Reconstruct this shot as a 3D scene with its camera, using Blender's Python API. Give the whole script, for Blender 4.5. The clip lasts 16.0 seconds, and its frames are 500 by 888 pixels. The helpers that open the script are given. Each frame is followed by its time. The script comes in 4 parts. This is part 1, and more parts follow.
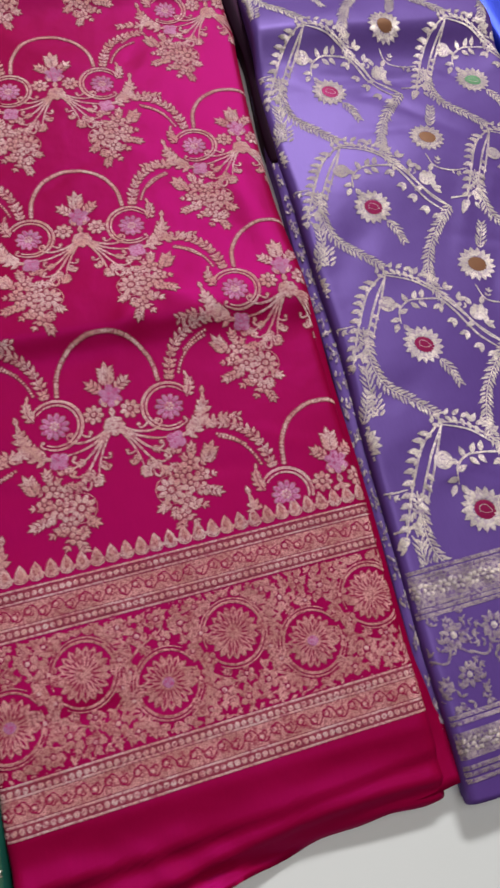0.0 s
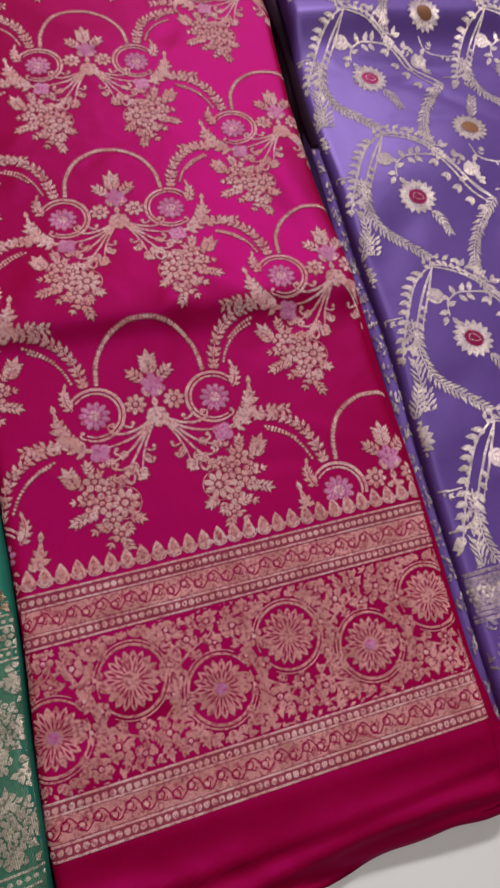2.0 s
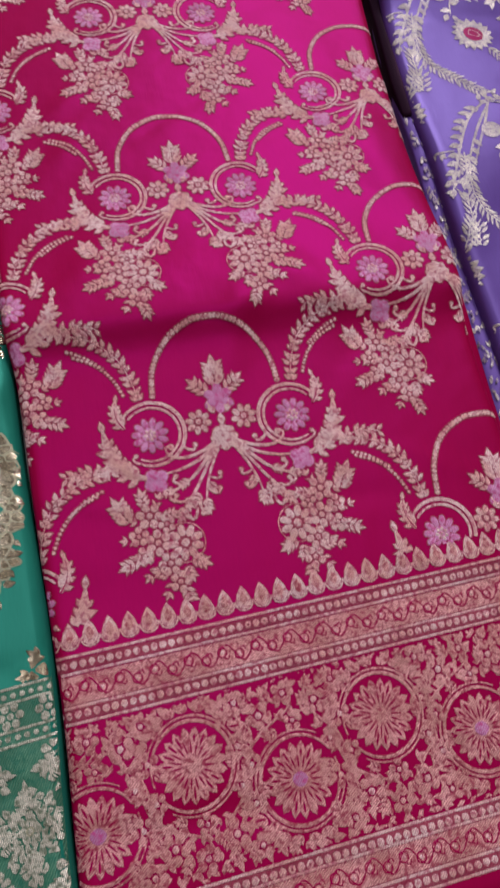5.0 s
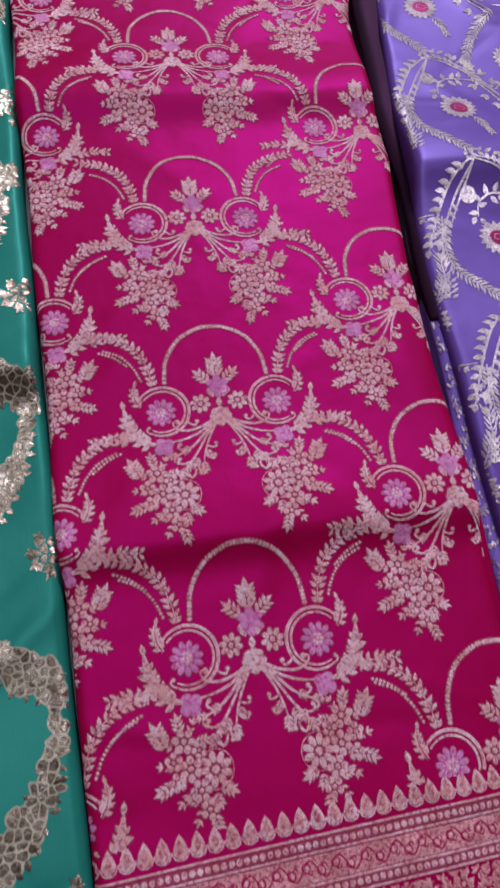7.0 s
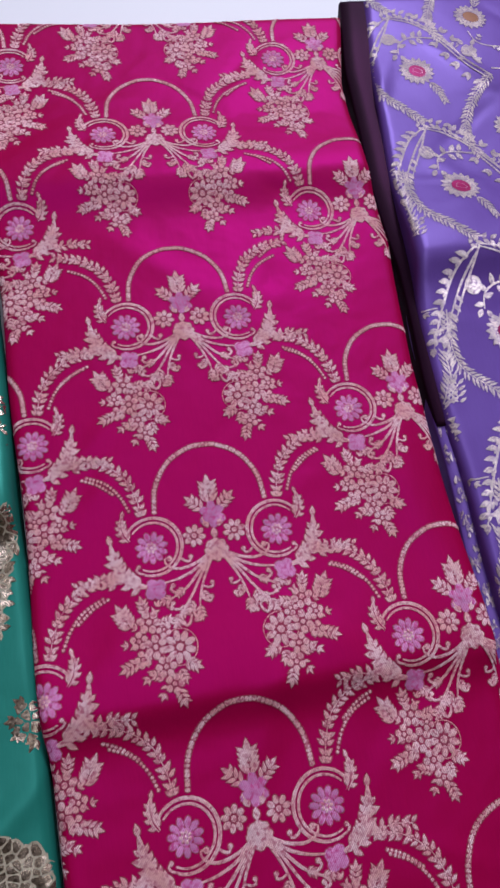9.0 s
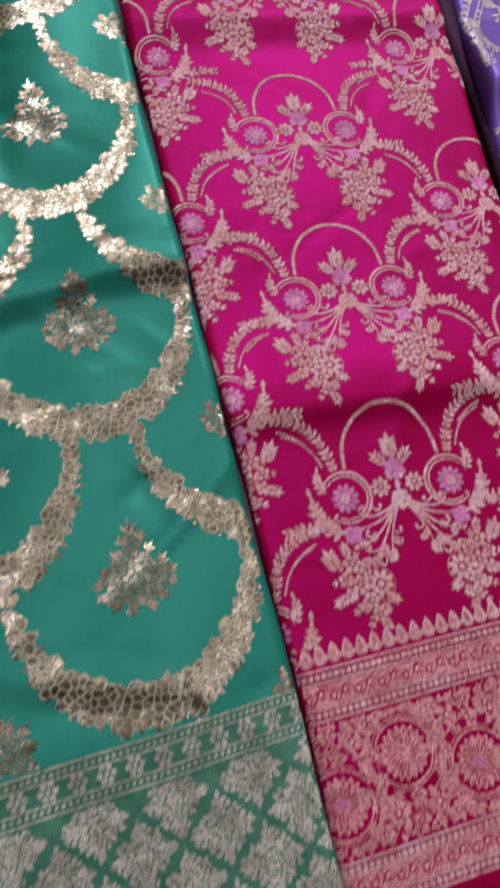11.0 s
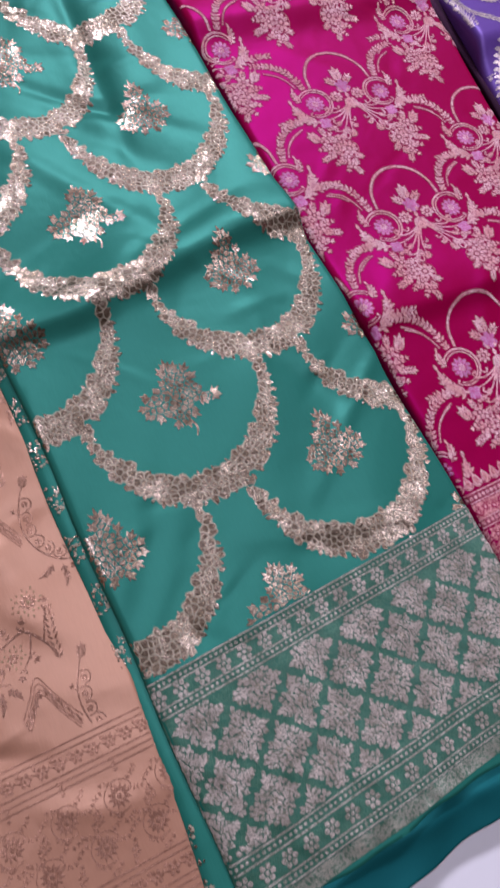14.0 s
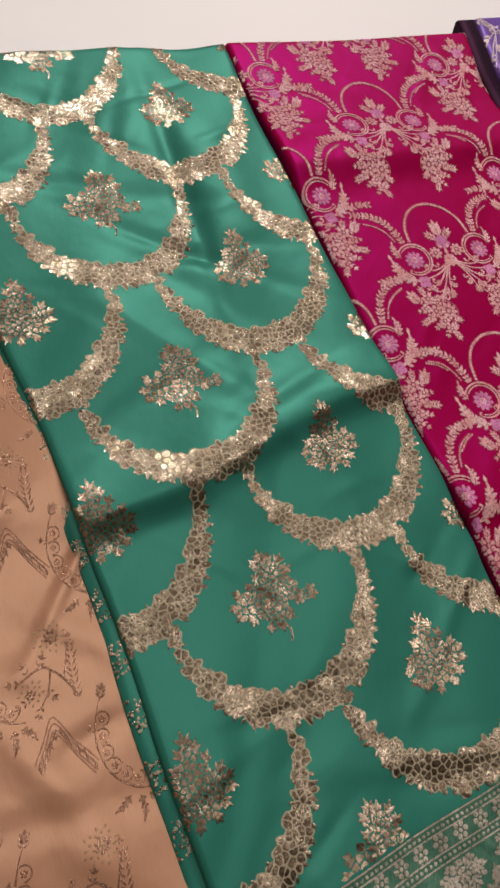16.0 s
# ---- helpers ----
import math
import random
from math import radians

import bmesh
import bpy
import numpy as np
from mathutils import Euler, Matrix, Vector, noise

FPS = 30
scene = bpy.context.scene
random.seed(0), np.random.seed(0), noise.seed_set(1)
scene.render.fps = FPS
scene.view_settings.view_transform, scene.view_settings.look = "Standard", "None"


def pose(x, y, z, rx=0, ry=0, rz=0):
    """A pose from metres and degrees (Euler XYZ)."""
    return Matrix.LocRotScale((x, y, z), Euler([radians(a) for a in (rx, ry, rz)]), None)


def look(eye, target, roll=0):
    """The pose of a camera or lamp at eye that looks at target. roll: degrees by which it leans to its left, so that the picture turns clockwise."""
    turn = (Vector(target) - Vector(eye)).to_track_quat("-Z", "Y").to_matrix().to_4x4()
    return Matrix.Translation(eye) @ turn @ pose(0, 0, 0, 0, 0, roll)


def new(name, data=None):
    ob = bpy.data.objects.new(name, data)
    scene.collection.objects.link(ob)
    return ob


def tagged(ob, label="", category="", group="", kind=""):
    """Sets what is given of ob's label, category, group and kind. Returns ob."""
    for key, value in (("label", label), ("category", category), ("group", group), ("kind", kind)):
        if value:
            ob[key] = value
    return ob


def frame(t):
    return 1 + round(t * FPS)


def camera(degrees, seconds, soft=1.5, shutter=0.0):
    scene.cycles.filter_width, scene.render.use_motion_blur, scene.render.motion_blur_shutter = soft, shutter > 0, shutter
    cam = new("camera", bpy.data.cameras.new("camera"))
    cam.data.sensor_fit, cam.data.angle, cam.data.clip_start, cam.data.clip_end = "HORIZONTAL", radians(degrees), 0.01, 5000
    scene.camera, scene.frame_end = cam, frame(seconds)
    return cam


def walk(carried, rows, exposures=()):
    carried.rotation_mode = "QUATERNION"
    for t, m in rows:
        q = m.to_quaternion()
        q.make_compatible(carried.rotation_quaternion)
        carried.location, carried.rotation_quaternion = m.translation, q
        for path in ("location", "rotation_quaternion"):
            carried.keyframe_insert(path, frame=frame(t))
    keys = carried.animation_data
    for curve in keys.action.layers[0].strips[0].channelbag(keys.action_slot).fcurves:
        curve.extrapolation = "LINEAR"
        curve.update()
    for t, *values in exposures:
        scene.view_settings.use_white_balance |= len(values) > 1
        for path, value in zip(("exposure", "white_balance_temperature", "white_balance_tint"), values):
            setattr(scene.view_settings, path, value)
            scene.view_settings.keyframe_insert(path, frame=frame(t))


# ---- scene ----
cam = camera(45.6, 16.0, soft=2.6, shutter=0.4)
PATH = [
    (0, (0.17, 0.076, 0.373), (0.5, 0.722, -1.491), 14.6),
    (0.5, (0.138, 0.082, 0.381), (0.493, 0.73, -1.478), 15.4),
    (1, (0.129, 0.084, 0.379), (0.498, 0.747, -1.471), 15.9),
    (1.5, (0.126, 0.087, 0.368), (0.503, 0.75, -1.481), 17.4),
    (2, (0.129, 0.087, 0.348), (0.524, 0.726, -1.506), 19.7),
    (2.5, (0.125, 0.072, 0.311), (0.504, 0.648, -1.566), 21.2),
    (3, (0.124, 0.079, 0.285), (0.477, 0.623, -1.607), 21.0),
    (3.5, (0.127, 0.079, 0.246), (0.45, 0.597, -1.659), 20.0),
    (4, (0.126, 0.09, 0.268), (0.441, 0.623, -1.634), 19.0),
    (4.5, (0.122, 0.11, 0.283), (0.436, 0.69, -1.605), 17.2),
    (4.7, (0.117, 0.12, 0.286), (0.426, 0.714, -1.599), 16.7),
    (6.8, (0.113, 0.229, 0.359), (0.364, 0.882, -1.515), 13.8),
    (7, (0.117, 0.243, 0.36), (0.373, 0.892, -1.515), 14.1),
    (7.5, (0.116, 0.282, 0.358), (0.361, 0.921, -1.522), 13.0),
    (8, (0.129, 0.32, 0.363), (0.367, 0.951, -1.52), 12.0),
    (8.2, (0.132, 0.337, 0.359), (0.375, 0.964, -1.525), 11.9),
    (10.3, (0.06, 0.286, 0.37), (0.475, 0.889, -1.491), 27.2),
    (10.5, (0.043, 0.266, 0.379), (0.393, 0.84, -1.505), 23.6),
    (11, (-0.015, 0.182, 0.378), (0.336, 0.729, -1.514), 22.2),
    (11.5, (-0.035, 0.11, 0.412), (0.297, 0.672, -1.478), 20.5),
    (12, (-0.052, 0.056, 0.435), (0.171, 0.708, -1.442), 14.2),
    (12.5, (-0.097, 0.062, 0.442), (0.154, 0.743, -1.421), 15.0),
    (13, (-0.175, 0.083, 0.439), (0.218, 0.654, -1.437), 20.7),
    (13.5, (-0.203, 0.097, 0.428), (0.306, 0.572, -1.447), 26.4),
    (14, (-0.223, 0.14, 0.43), (0.336, 0.598, -1.435), 28.2),
    (14.5, (-0.224, 0.191, 0.431), (0.35, 0.685, -1.42), 28.2),
    (15, (-0.241, 0.229, 0.426), (0.352, 0.749, -1.412), 29.4),
    (15.5, (-0.247, 0.266, 0.423), (0.36, 0.799, -1.407), 30.0),
    (16, (-0.253, 0.294, 0.422), (0.376, 0.812, -1.404), 32.7),
]
walk(cam, [(t, look(eye, target, roll)) for t, eye, target, roll in PATH],
     [(0.0, 0.04, 6550, 9), (3.5, -0.18, 6900, 20), (4.7, 0.03, 6350, 11), (7.0, -0.04, 5650, 25), (8.2, -0.04, 5600, 28), (10.4, -0.03, 6000, 16), (11.0, 0.06, 6100, 17), (12.5, 0.08, 5850, 28), (14.0, 0.12, 5850, 37), (15.0, 0.02, 6250, 36), (16.0, -0.13, 7300, 21)])

# ---------------------------------------------------------------- light
ROOM_W = bpy.data.worlds.new("room_air")
scene.world = ROOM_W
ROOM_W.use_nodes = True
ROOM_W.node_tree.nodes["Background"].inputs[0].default_value = (1, 1, 1, 1)
ROOM_W.node_tree.nodes["Background"].inputs[1].default_value = 0.02


def lamp(name, eye, target, sx, sy, watts, colour):
    data = bpy.data.lights.new(name, "AREA")
    data.shape, data.size, data.size_y, data.energy, data.color = "RECTANGLE", sx, sy, watts, colour
    ob = new(name, data)
    ob.matrix_world = look(eye, target)
    return ob


lamp("tube_light", (1.33, 3.55, 2.95), (0.05, 0.2, 0), 1.26, 0.4, 150, (0.98, 1.0, 0.99))
# unseen soft fill from overhead, added to lift the general level and reflections
lamp("overhead_fill_light", (-0.2, 0.6, 4.0), (-0.2, 0.6, 0), 2.8, 2.0, 66, (0.99, 1.0, 1.0))

# ---------------------------------------------------------------- materials


def nodes_of(name):
    m = bpy.data.materials.new(name)
    m.use_nodes = True
    nt = m.node_tree
    return m, nt, nt.nodes, nt.links, nt.nodes["Principled BSDF"]


def node(nt, kind, **sets):
    n = nt.nodes.new(kind)
    for k, v in sets.items():
        n.inputs[k.replace("_", " ")].default_value = v
    return n


def silk(name, base, sheen, gloss=0.35, rough=0.42, slub=0.0):
    """Shot satin: a warp colour with a tinted lustre, fine twill and soft slubs."""
    m, nt, ns, li, bsdf = nodes_of(name)
    geo = ns.new("ShaderNodeNewGeometry")
    fine = node(nt, "ShaderNodeTexNoise", Scale=900.0, Detail=2.0)
    big = node(nt, "ShaderNodeTexNoise", Scale=9.0, Detail=3.0)
    stretch = ns.new("ShaderNodeMapping")
    stretch.inputs["Scale"].default_value = (1.0, 0.12, 1.0)
    li.new(geo.outputs["Position"], stretch.inputs["Vector"])
    li.new(stretch.outputs["Vector"], fine.inputs["Vector"])
    li.new(geo.outputs["Position"], big.inputs["Vector"])
    ramp = ns.new("ShaderNodeMix")
    ramp.data_type = "RGBA"
    ramp.inputs["A"].default_value = (*[c * 0.82 for c in base], 1)
    ramp.inputs["B"].default_value = (*[min(1, c * 1.15) for c in base], 1)
    add = ns.new("ShaderNodeMath")
    add.operation = "MULTIPLY_ADD"
    add.inputs[1].default_value = 0.5
    li.new(fine.outputs["Fac"], add.inputs[0])
    half = ns.new("ShaderNodeMath")
    half.operation = "MULTIPLY"
    half.inputs[1].default_value = 0.5
    li.new(big.outputs["Fac"], half.inputs[0])
    li.new(half.outputs[0], add.inputs[2])
    li.new(add.outputs[0], ramp.inputs["Factor"])
    li.new(ramp.outputs["Result"], bsdf.inputs["Base Color"])
    bsdf.inputs["Roughness"].default_value = 0.6
    bsdf.inputs["Specular IOR Level"].default_value = 0.04
    lustre = ns.new("ShaderNodeBsdfAnisotropic")
    lustre.inputs["Color"].default_value = (*sheen, 1)
    lustre.inputs["Roughness"].default_value = rough
    mix = ns.new("ShaderNodeMixShader")
    mix.inputs[0].default_value = gloss
    bump = node(nt, "ShaderNodeBump", Strength=0.12, Distance=0.0004)
    li.new(fine.outputs["Fac"], bump.inputs["Height"])
    soft = node(nt, "ShaderNodeTexNoise", Scale=38.0, Detail=2.0)
    li.new(geo.outputs["Position"], soft.inputs["Vector"])
    bump2 = node(nt, "ShaderNodeBump", Strength=0.25, Distance=0.002 + slub)
    li.new(soft.outputs["Fac"], bump2.inputs["Height"])
    li.new(bump2.outputs["Normal"], bump.inputs["Normal"])
    for s in (bsdf, lustre):
        li.new(bump.outputs["Normal"], s.inputs["Normal"])
    li.new(bsdf.outputs[0], mix.inputs[1])
    li.new(lustre.outputs[0], mix.inputs[2])
    li.new(mix.outputs[0], ns["Material Output"].inputs["Surface"])
    return m


def zari(name, thread, ground, metal=0.75, rough=0.38, scale=330.0, turn=0.6, share=0.35, bumpy=0.5, second=None):
    """Metal brocade thread: diagonal floats over the ground colour, with glints."""
    m, nt, ns, li, bsdf = nodes_of(name)
    geo = ns.new("ShaderNodeNewGeometry")
    mp = ns.new("ShaderNodeMapping")
    mp.inputs["Rotation"].default_value = (0, 0, turn)
    li.new(geo.outputs["Position"], mp.inputs["Vector"])
    wave = node(nt, "ShaderNodeTexWave", Scale=scale, Distortion=3.2, Detail=3.0)
    li.new(mp.outputs["Vector"], wave.inputs["Vector"])
    grain = node(nt, "ShaderNodeTexNoise", Scale=1500.0, Detail=1.0)
    li.new(geo.outputs["Position"], grain.inputs["Vector"])
    patch = node(nt, "ShaderNodeTexNoise", Scale=70.0, Detail=2.0)
    li.new(geo.outputs["Position"], patch.inputs["Vector"])
    w2 = ns.new("ShaderNodeMapRange")
    w2.inputs["From Min"].default_value, w2.inputs["From Max"].default_value = 0.0, share * 2
    li.new(wave.outputs["Fac"], w2.inputs["Value"])
    tone = ns.new("ShaderNodeMix")
    tone.data_type = "RGBA"
    tone.inputs["A"].default_value = (*(second or [c * 0.72 for c in thread]), 1)
    tone.inputs["B"].default_value = (*[min(1, c * 1.2) for c in thread], 1)
    spread = ns.new("ShaderNodeMapRange")
    spread.inputs["From Min"].default_value, spread.inputs["From Max"].default_value = 0.38, 0.62
    li.new(patch.outputs["Fac"], spread.inputs["Value"])
    li.new(spread.outputs["Result"], tone.inputs["Factor"])
    col = ns.new("ShaderNodeMix")
    col.data_type = "RGBA"
    col.inputs["A"].default_value = (*ground, 1)
    li.new(tone.outputs["Result"], col.inputs["B"])
    fleck = node(nt, "ShaderNodeTexNoise", Scale=520.0, Detail=2.0)
    li.new(geo.outputs["Position"], fleck.inputs["Vector"])
    f2 = ns.new("ShaderNodeMapRange")
    f2.inputs["From Min"].default_value, f2.inputs["From Max"].default_value = 0.34, 0.52
    li.new(fleck.outputs["Fac"], f2.inputs["Value"])
    both = ns.new("ShaderNodeMath")
    both.operation = "MULTIPLY"
    li.new(w2.outputs["Result"], both.inputs[0])
    li.new(f2.outputs["Result"], both.inputs[1])
    li.new(both.outputs[0], col.inputs["Factor"])
    li.new(col.outputs["Result"], bsdf.inputs["Base Color"])
    bsdf.inputs["Metallic"].default_value = metal
    bsdf.inputs["Roughness"].default_value = rough
    hsum = ns.new("ShaderNodeMath")
    hsum.operation = "ADD"
    li.new(wave.outputs["Fac"], hsum.inputs[0])
    li.new(grain.outputs["Fac"], hsum.inputs[1])
    bump = node(nt, "ShaderNodeBump", Strength=bumpy, Distance=0.0006)
    li.new(hsum.outputs[0], bump.inputs["Height"])
    tilt = node(nt, "ShaderNodeTexNoise", Scale=42.0, Detail=2.0)
    li.new(geo.outputs["Position"], tilt.inputs["Vector"])
    slope = node(nt, "ShaderNodeBump", Strength=0.6, Distance=0.007)
    li.new(tilt.outputs["Fac"], slope.inputs["Height"])
    li.new(slope.outputs["Normal"], bump.inputs["Normal"])
    li.new(bump.outputs["Normal"], bsdf.inputs["Normal"])
    return m


def plain(name, a, b, rough=0.5, scale=20.0, bump_d=0.0003, fine=600.0):
    m, nt, ns, li, bsdf = nodes_of(name)
    geo = ns.new("ShaderNodeNewGeometry")
    n1 = node(nt, "ShaderNodeTexNoise", Scale=scale, Detail=5.0)
    n2 = node(nt, "ShaderNodeTexNoise", Scale=fine, Detail=2.0)
    li.new(geo.outputs["Position"], n1.inputs["Vector"])
    li.new(geo.outputs["Position"], n2.inputs["Vector"])
    mx = ns.new("ShaderNodeMix")
    mx.data_type = "RGBA"
    mx.inputs["A"].default_value, mx.inputs["B"].default_value = (*a, 1), (*b, 1)
    li.new(n1.outputs["Fac"], mx.inputs["Factor"])
    li.new(mx.outputs["Result"], bsdf.inputs["Base Color"])
    bsdf.inputs["Roughness"].default_value = rough
    bp = node(nt, "ShaderNodeBump", Strength=0.2, Distance=bump_d)
    li.new(n2.outputs["Fac"], bp.inputs["Height"])
    li.new(bp.outputs["Normal"], bsdf.inputs["Normal"])
    return m


PINK = silk("pink_silk", (0.280, 0.0004, 0.034), (0.64, 0.002, 0.36), 0.085, 0.47, 0.002)
PINK_GOLD = zari("rose_gold_thread", (1.0, 0.64, 0.63), (0.55, 0.15, 0.21), 0.25, 0.34, 330, 0.7, 0.22, 0.7, (0.88, 0.50, 0.44))
PINK_BACK = zari("dark_rose_binding", (0.34, 0.05, 0.09), (0.28, 0.01, 0.05), 0.2, 0.5, 300, 0.7, 0.3)
PINK_BAND = zari("rose_gold_band", (0.84, 0.44, 0.43), (0.42, 0.06, 0.10), 0.22, 0.36, 340, 0.9, 0.28, 0.7, (0.72, 0.36, 0.32))
PINK_LILAC = zari("lilac_thread", (0.60, 0.29, 0.50), (0.50, 0.05, 0.22), 0.1, 0.5, 330, 0.7, 0.3)
GREEN = silk("green_silk", (0.014, 0.150, 0.110), (0.09, 0.42, 0.33), 0.11, 0.45, 0.001)
GREEN_ZARI = zari("silver_thread", (0.72, 0.62, 0.49), (0.20, 0.15, 0.10), 0.97, 0.26, 420, 0.3, 0.16, 0.35, (0.42, 0.34, 0.24))
GREEN_EDGE = zari("pale_border_thread", (0.78, 0.68, 0.59), (0.18, 0.20, 0.14), 0.25, 0.34, 420, 0.3, 0.22, 0.6, (0.54, 0.45, 0.38))
GREEN_BAND = zari("silver_band", (0.66, 0.60, 0.49), (0.08, 0.22, 0.14), 0.7, 0.38, 420, 0.5, 0.3)
GREEN_BACK = zari("tan_binding_thread", (0.46, 0.39, 0.27), (0.25, 0.22, 0.14), 0.1, 0.6, 360, 0.3, 0.3, 0.3)
GREEN_GROUND = zari("olive_green_ground", (0.09, 0.20, 0.125), (0.018, 0.130, 0.083), 0.2, 0.45, 300, 0.5, 0.55, 0.4)
TEAL = silk("teal_silk", (0.003, 0.085, 0.090), (0.02, 0.3, 0.3), 0.15)
PURPLE = silk("purple_silk", (0.104, 0.046, 0.235), (0.46, 0.32, 0.82), 0.09, 0.44)
PURPLE_ZARI = zari("pale_gold_thread", (0.78, 0.68, 0.57), (0.36, 0.25, 0.36), 0.55, 0.38, 330, 0.9, 0.25)
PURPLE_BAND = zari("dull_gold_band", (0.50, 0.40, 0.36), (0.15, 0.07, 0.24), 0.45, 0.48, 330, 0.9, 0.35)
MAGENTA_DOT = silk("magenta_thread", (0.24, 0.008, 0.06), (0.6, 0.08, 0.3), 0.08)
BROWN_DOT = silk("brown_thread", (0.23, 0.10, 0.055), (0.5, 0.3, 0.2), 0.08)
GREEN_DOT = silk("leaf_green_thread", (0.12, 0.26, 0.14), (0.3, 0.5, 0.3), 0.08)
# maroon taken nearly to black: carries the shade between pink and purple
SHADED_MAROON = silk("shaded_maroon_silk", (0.013, 0.003, 0.010), (0.10, 0.02, 0.08), 0.06)
PEACH = silk("peach_silk", (0.37, 0.185, 0.110), (0.88, 0.58, 0.40), 0.12, 0.38, 0.002)
COPPER = zari("copper_thread", (0.80, 0.48, 0.34), (0.32, 0.15, 0.09), 0.65, 0.28, 330, 0.4, 0.3)
COPPER_SOFT = zari("soft_copper_thread", (0.60, 0.33, 0.22), (0.34, 0.165, 0.10), 0.4, 0.36, 330, 0.4, 0.5)
OLIVE = zari("olive_thread", (0.34, 0.27, 0.13), (0.40, 0.22, 0.13), 0.15, 0.5, 330, 0.4, 0.4)
BLUE = silk("blue_silk", (0.01, 0.02, 0.32), (0.1, 0.15, 0.9), 0.25)
LAMINATE = plain("white_laminate", (0.70, 0.70, 0.70), (0.74, 0.74, 0.74), 0.62, 6.0, 0.0001)
EDGE_STRIP = plain("grey_edge_strip", (0.28, 0.28, 0.28), (0.38, 0.37, 0.36), 0.4)
WALL_PAINT = plain("wall_paint", (0.30, 0.26, 0.22), (0.36, 0.31, 0.26), 0.7, 2.0)

# ---------------------------------------------------------------- mesh helpers


def mesh_ob(name, verts, faces, mats, idx=None, parent=None, label="", smooth=True):
    me = bpy.data.meshes.new(name)
    me.from_pydata([tuple(v) for v in verts], [], [tuple(f) for f in faces])
    for m in mats:
        me.materials.append(m)
    if idx is not None and len(me.polygons) == len(idx):
        me.polygons.foreach_set("material_index", list(idx))
    if smooth:
        me.polygons.foreach_set("use_smooth", [True] * len(me.polygons))
    me.update()
    ob = new(name, me)
    if parent is not None:
        ob.parent = parent
    if label:
        tagged(ob, label)
    return ob


def part(name, bm, material, parent, label=""):
    me = bpy.data.meshes.new(name)
    bm.to_mesh(me)
    bm.free()
    me.materials.append(material)
    ob = new(name, me)
    ob.parent = parent
    if label:
        tagged(ob, label)
    return ob


def box_bm(x0, x1, y0, y1, z0, z1, bevel=0.0):
    bm = bmesh.new()
    bmesh.ops.create_cube(bm, size=1)
    for v in bm.verts:
        v.co = Vector(((x0 + x1) / 2 + v.co.x * (x1 - x0), (y0 + y1) / 2 + v.co.y * (y1 - y0), (z0 + z1) / 2 + v.co.z * (z1 - z0)))
    if bevel:
        bmesh.ops.bevel(bm, geom=bm.edges[:], offset=bevel, segments=2, affect="EDGES")
    return bm


def smooth_path(pts, step=0.0015):
    """Catmull-Rom through the points, at even steps."""
    p = np.array(pts, float)
    q = np.vstack([2 * p[0] - p[1], p, 2 * p[-1] - p[-2]])
    out = []
    for i in range(len(p) - 1):
        a, b, c, d = q[i:i + 4]
        n = max(2, int(np.hypot(*(c - b)) / step))
        for t in np.linspace(0, 1, n, endpoint=False):
            out.append(0.5 * (2 * b + (c - a) * t + (2 * a - 5 * b + 4 * c - d) * t * t + (3 * b - a - 3 * c + d) * t ** 3))
    out.append(p[-1])
    return np.array(out)


def arc(cx, cy, r, a0, a1, n=40, squash=1.0):
    a = np.radians(np.linspace(a0, a1, n))
    return np.stack([cx + r * np.cos(a), cy + r * squash * np.sin(a)], 1)


